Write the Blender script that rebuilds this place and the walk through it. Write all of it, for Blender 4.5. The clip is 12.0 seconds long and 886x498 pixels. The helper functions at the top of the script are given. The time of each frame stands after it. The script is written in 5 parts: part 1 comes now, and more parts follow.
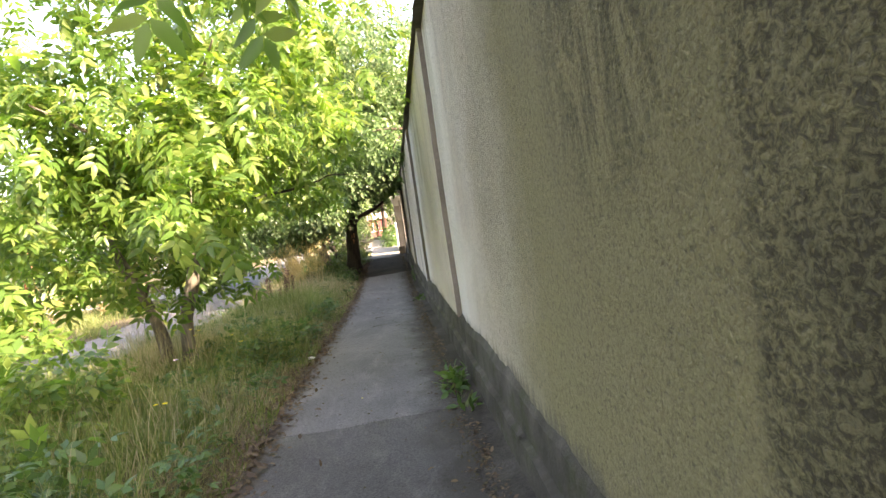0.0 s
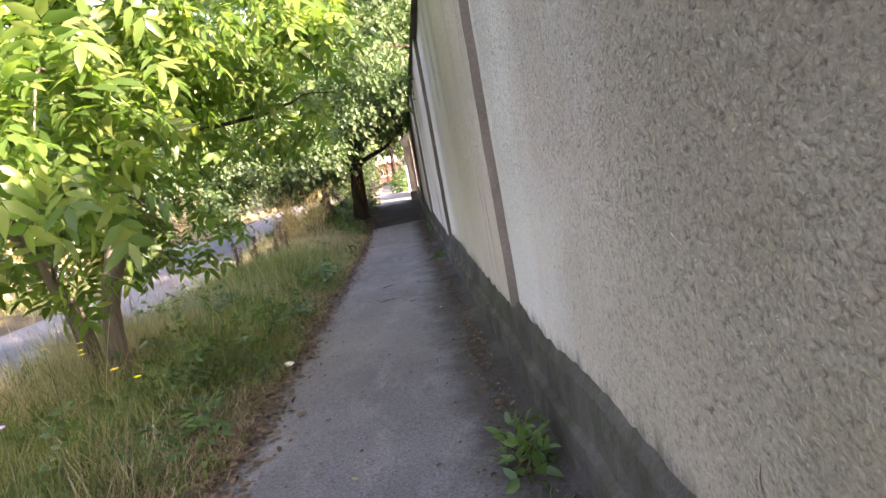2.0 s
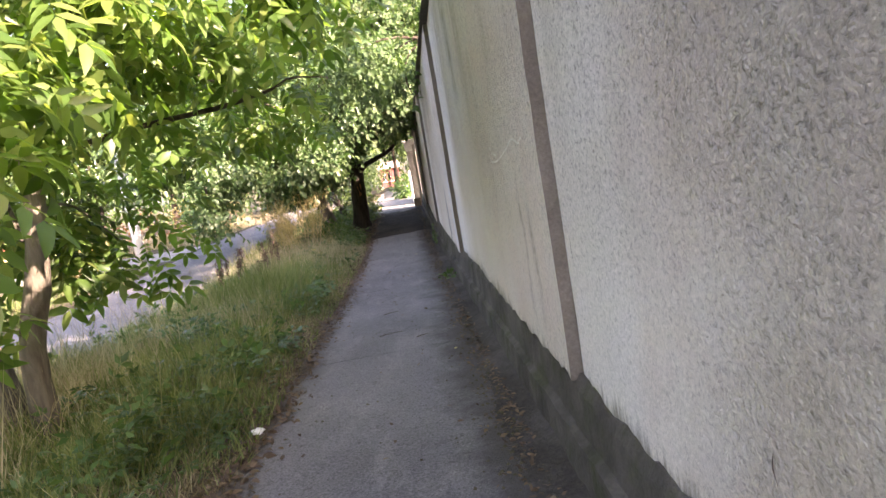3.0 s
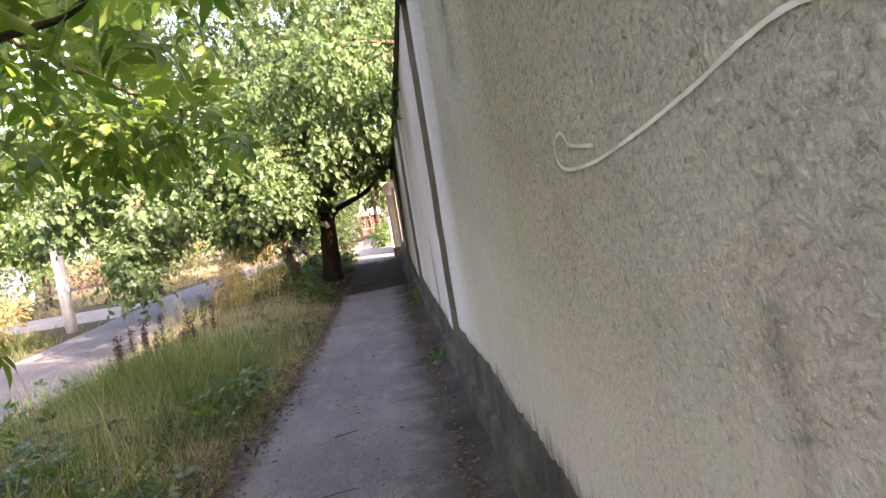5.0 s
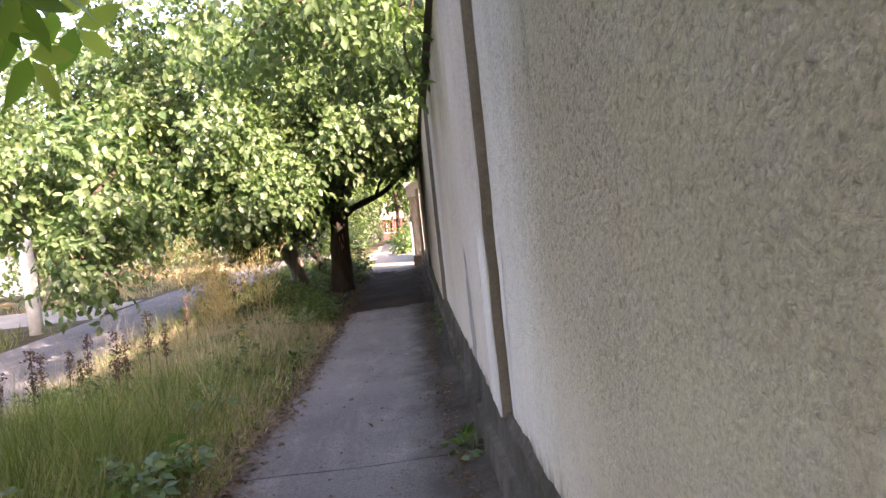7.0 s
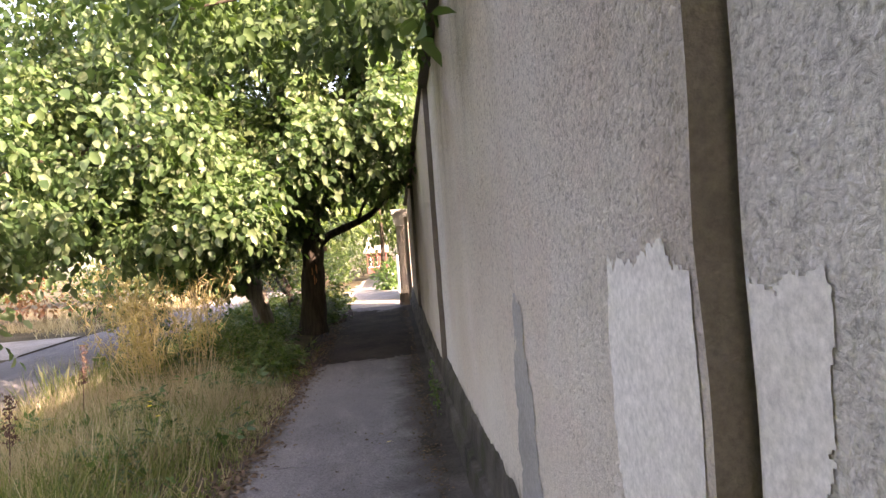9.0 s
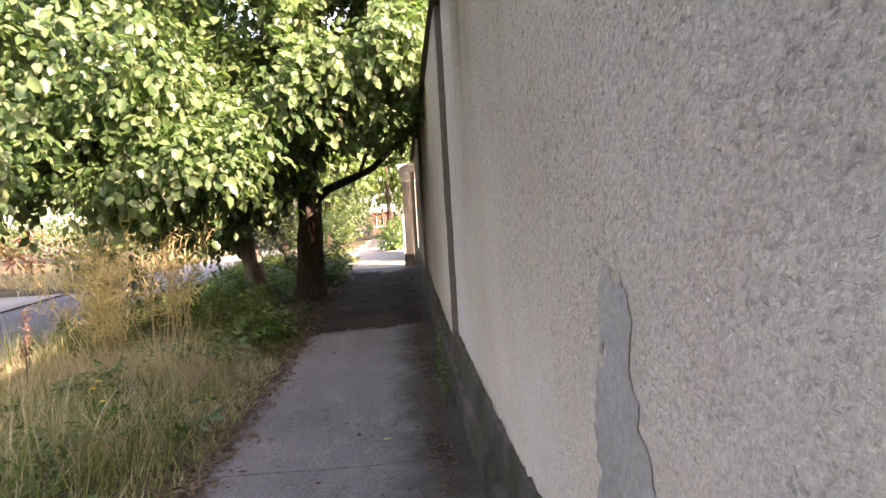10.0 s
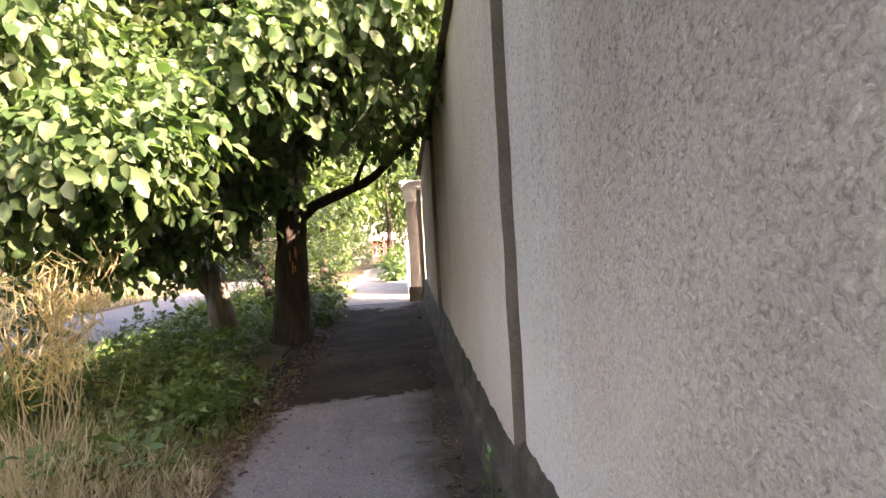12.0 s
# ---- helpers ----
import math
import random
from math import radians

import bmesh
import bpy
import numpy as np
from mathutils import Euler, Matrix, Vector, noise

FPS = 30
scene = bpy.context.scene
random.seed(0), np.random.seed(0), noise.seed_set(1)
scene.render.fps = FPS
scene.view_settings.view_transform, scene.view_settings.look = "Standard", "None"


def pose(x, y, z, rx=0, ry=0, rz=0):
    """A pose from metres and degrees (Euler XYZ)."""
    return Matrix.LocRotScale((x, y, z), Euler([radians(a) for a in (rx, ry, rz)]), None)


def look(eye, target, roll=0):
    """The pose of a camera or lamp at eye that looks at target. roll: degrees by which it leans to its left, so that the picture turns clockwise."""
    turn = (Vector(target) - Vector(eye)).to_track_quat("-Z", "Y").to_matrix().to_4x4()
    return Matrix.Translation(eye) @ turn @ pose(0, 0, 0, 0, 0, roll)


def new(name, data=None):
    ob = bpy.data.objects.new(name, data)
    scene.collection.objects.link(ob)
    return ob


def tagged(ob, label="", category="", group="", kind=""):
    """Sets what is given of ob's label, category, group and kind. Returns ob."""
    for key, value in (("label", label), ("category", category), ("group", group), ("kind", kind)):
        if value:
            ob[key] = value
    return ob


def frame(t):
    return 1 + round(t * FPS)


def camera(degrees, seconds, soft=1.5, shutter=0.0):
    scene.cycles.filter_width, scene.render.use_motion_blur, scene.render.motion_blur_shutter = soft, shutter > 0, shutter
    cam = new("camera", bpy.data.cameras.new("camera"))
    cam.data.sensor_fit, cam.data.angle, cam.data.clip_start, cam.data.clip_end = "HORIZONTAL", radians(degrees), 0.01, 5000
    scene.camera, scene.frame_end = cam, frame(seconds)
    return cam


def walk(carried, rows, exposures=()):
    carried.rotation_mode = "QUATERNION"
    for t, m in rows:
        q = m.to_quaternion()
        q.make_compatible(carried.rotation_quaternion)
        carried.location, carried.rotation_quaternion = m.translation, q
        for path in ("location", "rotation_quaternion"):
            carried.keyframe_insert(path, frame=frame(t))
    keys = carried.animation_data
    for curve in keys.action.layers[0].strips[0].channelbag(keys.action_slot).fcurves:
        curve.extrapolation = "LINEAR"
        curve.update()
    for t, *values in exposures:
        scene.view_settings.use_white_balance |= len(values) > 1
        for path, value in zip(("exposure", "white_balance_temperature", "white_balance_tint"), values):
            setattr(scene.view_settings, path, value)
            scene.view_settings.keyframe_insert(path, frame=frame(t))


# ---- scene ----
cam = camera(67.5, 12.0)
METRES, EYE, TILT, LEAN, TURN = 15.5, 1.5, 0.0, 0.0, -4.2
ROWS = [
    (0.0, 0.0, 0.0, 0.0, -0.54, -3.76, 8.28),
    (0.5, -0.0003, 0.0415, -0.0037, -5.31, -5.7, 8.75),
    (1.0, -0.0048, 0.0854, -0.0037, -1.6, -7.13, 9.85),
    (1.5, -0.0109, 0.1289, -0.0063, -1.0, -8.57, 10.38),
    (2.0, -0.0114, 0.1733, -0.007, 0.33, -8.53, 10.37),
    (2.5, -0.0172, 0.2155, -0.0062, 0.33, -8.39, 9.84),
    (4.5, -0.0296, 0.3898, -0.0147, 1.57, -5.0, 8.65),
    (5.0, -0.0254, 0.4313, -0.0149, -1.03, -4.14, 9.23),
    (5.5, -0.0284, 0.4724, -0.015, 0.4, -4.0, 8.23),
    (6.0, -0.0279, 0.5148, -0.0175, 0.71, -5.28, 7.18),
    (6.5, -0.0298, 0.5536, -0.0172, 1.65, -4.58, 6.17),
    (7.0, -0.0332, 0.5927, -0.0182, 1.06, -3.21, 6.11),
    (9.0, -0.048, 0.7527, -0.024, -0.23, -0.19, 4.37),
    (9.5, -0.0474, 0.7925, -0.0259, 0.05, -0.73, 3.74),
    (10.0, -0.0513, 0.8269, -0.0279, 0.36, -3.53, 3.41),
    (10.5, -0.0541, 0.8743, -0.0326, 2.53, -5.2, 3.27),
    (11.0, -0.061, 0.9127, -0.0324, 4.0, -6.09, 3.1),
    (11.5, -0.0634, 0.9532, -0.0339, 1.02, -4.34, 3.24),
    (12.0, -0.0691, 0.994, -0.0339, 0.34, -0.99, 3.29),
]
# walk: the eye's rows, seen in the place's own axes
EXPO = [(0.0, 3.3, 8700, 20), (1.0, 3.35, 8000, 28), (2.5, 3.3, 7800, 33), (4.5, 3.3, 7950, 34), (6.5, 3.3, 8000, 36), (9.0, 3.2, 8600, 36), (10.5, 3.5, 8550, 35), (12.0, 3.65, 8450, 36)]
walk(cam, [(t, pose(0, 0, EYE, TILT, LEAN, TURN) @ pose(METRES * x, METRES * y, METRES * z, 90 + pitch, roll, yaw)) for t, x, y, z, yaw, pitch, roll in ROWS], EXPO)

# ---------------------------------------------------------------- light
SUN_TO = Vector((0.63, -0.60, 0.50)).normalized()
world = bpy.data.worlds.new("sky")
scene.world = world
world.use_nodes = True
wn = world.node_tree
sky = wn.nodes.new("ShaderNodeTexSky")
sky.sky_type = "NISHITA"
sky.sun_disc = False
sky.sun_elevation = math.asin(SUN_TO.z)
sky.sun_rotation = math.atan2(SUN_TO.x, SUN_TO.y)
sky.air_density, sky.dust_density = 1.0, 2.5
wn.links.new(sky.outputs[0], wn.nodes["Background"].inputs[0])
wn.nodes["Background"].inputs[1].default_value = 0.15
sun = new("sun", bpy.data.lights.new("sun", "SUN"))
sun.data.energy, sun.data.angle, sun.data.color = 3.9, radians(0.6), (1.0, 0.94, 0.84)
sun.matrix_world = look((20, -10, 20), Vector((20, -10, 20)) - SUN_TO)

rng = np.random.default_rng(7)


# ---------------------------------------------------------------- materials
class Mat:
    """A node material with short ways to add its nodes."""

    def __init__(self, name):
        self.m = bpy.data.materials.new(name)
        self.m.use_nodes = True
        self.t = self.m.node_tree
        self.b = self.t.nodes["Principled BSDF"]
        self.co = self.t.nodes.new("ShaderNodeTexCoord").outputs["Object"]

    def link(self, a, b):
        self.t.links.new(a, b)

    def scaled(self, x, y, z):
        n = self.t.nodes.new("ShaderNodeMapping")
        n.inputs["Scale"].default_value = (x, y, z)
        self.link(self.co, n.inputs[0])
        return n.outputs[0]

    def noise(self, scale, detail=4, rough=0.55, at=None, distort=0.0):
        n = self.t.nodes.new("ShaderNodeTexNoise")
        n.inputs["Scale"].default_value, n.inputs["Detail"].default_value = scale, detail
        n.inputs["Roughness"].default_value, n.inputs["Distortion"].default_value = rough, distort
        self.link(at or self.co, n.inputs["Vector"])
        return n.outputs[0]

    def cells(self, scale, at=None):
        n = self.t.nodes.new("ShaderNodeTexVoronoi")
        n.inputs["Scale"].default_value = scale
        self.link(at or self.co, n.inputs["Vector"])
        return n.outputs["Distance"]

    def ramp(self, fac, *stops):
        n = self.t.nodes.new("ShaderNodeValToRGB")
        while len(n.color_ramp.elements) < len(stops):
            n.color_ramp.elements.new(0.5)
        for e, (p, c) in zip(n.color_ramp.elements, stops):
            e.position, e.color = p, (*((c, c, c) if isinstance(c, (int, float)) else c), 1)
        self.link(fac, n.inputs[0])
        return n.outputs[0]

    def mix(self, fac, a, b, how="MIX"):
        n = self.t.nodes.new("ShaderNodeMix")
        n.data_type, n.blend_type = "RGBA", how
        for k, v in ((0, fac), (6, a), (7, b)):
            if isinstance(v, (int, float)):
                n.inputs[k].default_value = v if k == 0 else (v, v, v, 1)
            elif isinstance(v, tuple):
                n.inputs[k].default_value = (*v, 1)
            else:
                self.link(v, n.inputs[k])
        return n.outputs[2]

    def math(self, how, a, b=0.0, clamp=False):
        n = self.t.nodes.new("ShaderNodeMath")
        n.operation, n.use_clamp = how, clamp
        for k, v in ((0, a), (1, b)):
            if isinstance(v, (int, float)):
                n.inputs[k].default_value = v
            else:
                self.link(v, n.inputs[k])
        return n.outputs[0]

    def axis(self, which):
        n = self.t.nodes.new("ShaderNodeSeparateXYZ")
        self.link(self.co, n.inputs[0])
        return n.outputs[which]

    def random(self):
        return self.t.nodes.new("ShaderNodeObjectInfo").outputs["Random"]

    def island(self):
        return self.t.nodes.new("ShaderNodeNewGeometry").outputs["Random Per Island"]

    def bump(self, height, distance, strength=1.0):
        n = self.t.nodes.new("ShaderNodeBump")
        n.inputs["Strength"].default_value, n.inputs["Distance"].default_value = strength, distance
        self.link(height, n.inputs["Height"])
        self.link(n.outputs[0], self.b.inputs["Normal"])
        return n.outputs[0]

    def done(self, colour, rough=0.9, spec=0.3):
        if isinstance(colour, tuple):
            self.b.inputs["Base Color"].default_value = (*colour, 1)
        else:
            self.link(colour, self.b.inputs["Base Color"])
        self.b.inputs["Roughness"].default_value = rough
        self.b.inputs["Specular IOR Level"].default_value = spec
        return self.m


def window_mask(m, which, lo, hi, soft):
    """1 between lo and hi along one axis, with soft edges."""
    v = m.axis(which)
    up = m.math("DIVIDE", m.math("SUBTRACT", v, lo), soft, True)
    down = m.math("DIVIDE", m.math("SUBTRACT", hi, v), soft, True)
    return m.math("MULTIPLY", up, down)


def render_material():
    """Roughcast, grey-beige: coarse spatter higher up and smoother below, rain streaks, damp, algae on the first stretch."""
    m = Mat("roughcast")
    y, z = m.axis(1), m.axis(2)
    rise = m.math("ADD", z, m.math("MULTIPLY", y, 0.04))
    tone = m.ramp(m.noise(0.9, 5), (0.3, (0.56, 0.48, 0.405)), (0.5, (0.615, 0.54, 0.475)), (0.7, (0.65, 0.595, 0.535)))
    pink = m.ramp(m.noise(2.1, 5, 0.6, distort=0.6), (0.45, 0.0), (0.66, 1.0))
    tone = m.mix(m.math("MULTIPLY", pink, 0.45), tone, (0.60, 0.465, 0.40))
    # algae where the wall stays damp: thick on the first stretch, thin and yellowish on the others
    edge = m.math("ADD", y, m.math("MULTIPLY", m.noise(1.3, 4), 2.2))
    olive = m.math("DIVIDE", m.math("SUBTRACT", 5.1, edge), 1.3, True)
    damp = m.ramp(m.noise(1.0, 5, 0.6, at=m.scaled(1, 1.1, 0.55), distort=0.5), (0.36, 0.15), (0.6, 1.0))
    for lo, hi, amount in ((8.4, 12.1, 0.55), (13.4, 17.6, 0.3), (19.0, 24.0, 0.35)):
        tone = m.mix(m.math("MULTIPLY", m.math("MULTIPLY", window_mask(m, 1, lo, hi, 1.0), damp), amount), tone, (0.50, 0.435, 0.31))
    # the far end of every length is paler, where a smoother coat was trowelled on
    for end in (6.76, 12.6, 18.5, 24.3):
        reach = m.math("ADD", y, m.math("MULTIPLY", m.noise(1.6, 5, 0.6, at=m.scaled(1, 1, 0.5)), 1.0))
        pale = m.math("MULTIPLY", m.math("DIVIDE", m.math("SUBTRACT", reach, end - 0.75), 0.5, True), m.math("GREATER_THAN", end, y))
        tone = m.mix(m.math("MULTIPLY", pale, 0.75), tone, (0.72, 0.675, 0.63))
    tan = m.math("DIVIDE", m.math("SUBTRACT", 6.7, edge), 1.5, True)
    tone = m.mix(m.math("MULTIPLY", tan, 0.7), tone, (0.47, 0.40, 0.285))
    tone = m.mix(m.math("MULTIPLY", olive, 0.85), tone, (0.265, 0.225, 0.112))
    # the last length is browner, with the old tree's shade put into its tone
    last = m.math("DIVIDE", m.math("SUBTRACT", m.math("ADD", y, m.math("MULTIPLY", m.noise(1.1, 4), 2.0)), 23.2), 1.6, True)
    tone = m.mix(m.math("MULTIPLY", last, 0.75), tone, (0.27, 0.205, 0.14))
    # how coarse the spatter is
    coarse = m.math("ADD", m.ramp(m.noise(0.8, 4, 0.6, distort=0.4), (0.38, 0.0), (0.66, 0.4)), m.math("MULTIPLY", m.math("DIVIDE", m.math("SUBTRACT", rise, 1.05), 1.0, True), 0.75))
    coarse = m.math("ADD", m.math("ADD", coarse, m.math("MULTIPLY", tan, 0.8)), 0.12)
    old_end = m.math("DIVIDE", m.math("SUBTRACT", 1.12, m.math("ADD", y, m.math("MULTIPLY", m.noise(9, 4), 0.12))), 0.06, True)
    lump = m.noise(52, 7, 0.72, at=m.scaled(1, 0.8, 1.1), distort=0.7)
    # soot-dark runs, and coarse blackened spatter at the very start
    soot = m.noise(1.0, 6, 0.72, at=m.scaled(1, 5.5, 1.5), distort=1.2)
    band = m.math("MULTIPLY", window_mask(m, 1, 1.05, 2.3, 0.4), m.math("DIVIDE", m.math("SUBTRACT", z, 1.35), 0.35, True))
    soot = m.math("MULTIPLY", m.math("MULTIPLY", m.ramp(soot, (0.40, 0.0), (0.53, 1.0)), band), m.ramp(lump, (0.35, 1.0), (0.62, 0.35)))
    tone = m.mix(m.math("MULTIPLY", soot, 0.92), tone, (0.055, 0.047, 0.028))
    blotch = m.math("ADD", m.ramp(lump, (0.42, 0.75), (0.56, 0.05)), m.ramp(m.noise(3.5, 4, 0.6), (0.4, 0.0), (0.65, 0.45)), True)
    tone = m.mix(m.math("MULTIPLY", m.math("MULTIPLY", blotch, old_end), 0.85), tone, (0.05, 0.042, 0.03))
    # rain streaks run down from the top
    run = m.noise(1.0, 5, 0.6, at=m.scaled(1, 2.6, 0.22), distort=0.4)
    high = m.math("DIVIDE", m.math("SUBTRACT", rise, 1.25), 2.0, True)
    streak = m.math("MULTIPLY", m.ramp(run, (0.5, 0.0), (0.68, 1.0)), high)
    tone = m.mix(m.math("MULTIPLY", streak, 0.5), tone, (0.21, 0.185, 0.14))
    fine = m.noise(1.0, 5, 0.7, at=m.scaled(1, 14, 1.1))
    tone = m.mix(m.math("MULTIPLY", m.ramp(fine, (0.56, 0.0), (0.72, 1.0)), 0.13), tone, (0.22, 0.2, 0.17))
    wander = m.math("MULTIPLY", m.math("SUBTRACT", m.noise(2.6, 4, 0.6, at=m.scaled(0, 0, 1)), 0.5), 0.3)
    gritty = m.ramp(m.noise(34, 5, 0.75), (0.36, 0.15), (0.58, 1.0))
    for at_y, wide, lo, hi, dark in ((7.46, 0.06, 0.35, 1.25, 0.8), (7.22, 0.09, 0.4, 1.22, 0.65), (10.2, 0.34, 1.75, 3.1, 0.95), (11.3, 0.09, 1.35, 3.0, 0.45), (16.6, 0.3, 1.3, 3.0, 0.3), (1.9, 0.05, 1.0, 1.3, 0.6)):
        off = m.math("ABSOLUTE", m.math("SUBTRACT", m.math("ADD", y, wander), at_y))
        line = m.math("DIVIDE", m.math("SUBTRACT", wide, off), wide, True)
        line = m.math("MULTIPLY", m.math("MULTIPLY", line, window_mask(m, 2, lo, hi, 0.25)), m.ramp(m.noise(4.5, 4, 0.65), (0.35, 0.1), (0.6, 1.0)))
        tone = m.mix(m.math("MULTIPLY", m.math("MULTIPLY", line, gritty), dark), tone, (0.12, 0.10, 0.075))
    # splashes from the path along the foot
    foot = m.math("ADD", z, m.math("MULTIPLY", y, 0.037))
    drips = m.math("ADD", m.math("MULTIPLY", m.noise(1.0, 6, 0.75, at=m.scaled(1, 18, 1.6)), 0.42), m.math("MULTIPLY", m.noise(1.0, 4, 0.6, at=m.scaled(1, 1.5, 0.5)), 0.34))
    splash = m.math("DIVIDE", m.math("SUBTRACT", m.math("ADD", 0.27, drips), foot), 0.1, True)
    tone = m.mix(m.math("MULTIPLY", splash, 0.8), tone, (0.16, 0.14, 0.11))
    # shade in the hollows of the spatter, put into the colour
    pit_shade = m.math("MULTIPLY", m.ramp(lump, (0.31, 1.0), (0.47, 0.0)), m.math("ADD", coarse, old_end, True))
    tone = m.mix(m.math("MULTIPLY", pit_shade, 0.72), tone, (0.16, 0.135, 0.105))
    speck = m.ramp(m.noise(30, 3, 0.6), (0.66, 0.0), (0.73, 1.0))
    tone = m.mix(m.math("MULTIPLY", speck, 0.45), tone, (0.15, 0.13, 0.11))
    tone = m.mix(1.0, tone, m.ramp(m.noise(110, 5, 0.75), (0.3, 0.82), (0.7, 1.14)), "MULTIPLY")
    # the same relief shaded into the tone, strongest where it is coarse
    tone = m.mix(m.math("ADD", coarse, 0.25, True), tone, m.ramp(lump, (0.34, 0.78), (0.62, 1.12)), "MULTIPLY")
    h = m.math("ADD", m.math("MULTIPLY", lump, 1.6), m.math("MULTIPLY", m.cells(75), -0.55))
    h = m.math("ADD", m.math("MULTIPLY", m.math("ADD", h, m.math("MULTIPLY", m.noise(21, 4, 0.6), 1.3)), m.math("ADD", coarse, m.math("MULTIPLY", old_end, 0.9))), m.math("MULTIPLY", m.noise(130, 4, 0.7), 0.35))
    m.bump(h, 0.015, 1.0)
    return m.done(tone, 0.95, 0.2)


def concrete_material(name, dark, light, moss=0.0, relief=0.012):
    m = Mat(name)
    tone = m.ramp(m.noise(2.2, 6, 0.6), (0.3, dark), (0.7, light))
    tone = m.mix(m.math("MULTIPLY", m.ramp(m.noise(5, 5), (0.5, 0.0), (0.65, 1.0)), moss), tone, (0.045, 0.055, 0.018))
    grit = m.ramp(m.noise(60, 4, 0.7), (0.3, 0.75), (0.7, 1.2))
    tone = m.mix(1.0, tone, grit, "MULTIPLY")
    m.bump(m.math("ADD", m.noise(28, 6, 0.7), m.math("MULTIPLY", m.noise(4, 4), 1.5)), relief, 0.9)
    return m.done(tone, 0.92, 0.25)


def asphalt_material(name, dark, light, dusty, dirty=False):
    m = Mat(name)
    tone = m.ramp(m.noise(0.8, 6, 0.6), (0.3, dark), (0.7, light))
    tone = m.mix(m.ramp(m.noise(2.7, 5, 0.65, at=m.scaled(1.6, 0.5, 1)), (0.5, 0.0), (0.68, 0.6)), tone, dusty)
    stone = m.ramp(m.noise(72, 6, 0.8), (0.33, 0.34), (0.67, 1.72))
    tone = m.mix(0.95, tone, stone, "MULTIPLY")
    if dirty:
        wash = m.math("MULTIPLY", m.noise(2.2, 7, 0.7), 0.62)
        by_wall = m.math("DIVIDE", m.math("SUBTRACT", m.math("ADD", m.axis(0), m.math("MULTIPLY", m.noise(2.2, 7, 0.7), 0.8)), 0.38), 0.26, True)
        tone = m.mix(m.math("MULTIPLY", by_wall, 0.85), tone, (0.055, 0.047, 0.04))
        by_grass = m.math("DIVIDE", m.math("SUBTRACT", m.math("SUBTRACT", wash, m.axis(0)), 1.32), 0.12, True)
        tone = m.mix(m.math("MULTIPLY", by_grass, 0.8), tone, (0.075, 0.055, 0.038))
    spot = m.ramp(m.noise(16, 3), (0.64, 0.0), (0.72, 1.0))
    tone = m.mix(m.math("MULTIPLY", spot, 0.45), tone, (0.05, 0.042, 0.035))
    m.bump(m.math("ADD", m.noise(75, 5, 0.78), m.noise(12, 6, 0.7)), 0.014, 1.0)
    return m.done(tone, 0.88, 0.3)


def soil_material(name, *tones):
    m = Mat(name)
    n = len(tones) - 1
    tone = m.ramp(m.noise(1.6, 7, 0.65), *[(0.28 + 0.44 * i / n, c) for i, c in enumerate(tones)])
    grit = m.ramp(m.noise(45, 4, 0.7), (0.3, 0.65), (0.7, 1.3))
    tone = m.mix(1.0, tone, grit, "MULTIPLY")
    m.bump(m.noise(22, 6, 0.7), 0.03, 0.9)
    return m.done(tone, 0.95, 0.15)


def leaf_material(name, *tones, through_light=0.5, gloss=0.36, shine=(2.3, 2.35, 1.15)):
    """Leaves: each its own green, glossy above, letting light through."""
    m = Mat(name)
    n = max(1, len(tones) - 1)
    tone = m.ramp(m.island(), *[(i / n, c) for i, c in enumerate(tones)])
    tone = m.mix(0.35, tone, m.ramp(m.noise(0.9, 3), (0.35, 0.55), (0.65, 1.45)), "MULTIPLY")
    m.done(tone, gloss, 0.4)
    glow = m.t.nodes.new("ShaderNodeBsdfTranslucent")
    m.link(m.mix(1.0, tone, shine, "MULTIPLY"), glow.inputs[0])
    blend = m.t.nodes.new("ShaderNodeMixShader")
    blend.inputs[0].default_value = through_light
    m.link(m.b.outputs[0], blend.inputs[1])
    m.link(glow.outputs[0], blend.inputs[2])
    m.link(blend.outputs[0], m.t.nodes["Material Output"].inputs[0])
    return m.m


def bark_material(name, dark, light):
    m = Mat(name)
    rough = m.noise(1.0, 6, 0.65, at=m.scaled(14, 14, 2.4), distort=0.6)
    tone = m.ramp(rough, (0.35, dark), (0.65, light))
    tone = m.mix(m.ramp(m.noise(2.1, 3), (0.55, 0.0), (0.7, 0.5)), tone, (0.09, 0.095, 0.06))
    m.bump(rough, 0.035, 1.0)
    return m.done(tone, 0.92, 0.2)


def plain_material(name, colour, rough=0.8, spec=0.3, wear=0.15):
    m = Mat(name)
    tone = m.mix(1.0, colour, m.ramp(m.noise(7, 5), (0.3, 1 - wear), (0.7, 1 + wear)), "MULTIPLY")
    m.bump(m.noise(60, 4), 0.002, 0.5)
    return m.done(tone, rough, spec)


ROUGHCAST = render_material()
PLINTH = concrete_material("damp_plinth_concrete", (0.03, 0.025, 0.02), (0.135, 0.118, 0.1), 0.5, 0.03)
JOINT = concrete_material("dirty_joint_mortar", (0.135, 0.112, 0.09), (0.205, 0.174, 0.143))
DIRT = soil_material("dark_dirt", (0.03, 0.025, 0.021), (0.06, 0.052, 0.045), (0.11, 0.097, 0.086))
CORE = concrete_material("wall_core_concrete", (0.16, 0.13, 0.10), (0.26, 0.22, 0.18))
COPING = concrete_material("weathered_coping", (0.06, 0.052, 0.045), (0.13, 0.115, 0.10), 0.4)
STONE = concrete_material("pale_stone", (0.30, 0.28, 0.25), (0.44, 0.42, 0.38))
PATCH = concrete_material("smooth_mortar", (0.56, 0.52, 0.485), (0.63, 0.59, 0.555), 0.0, 0.002)
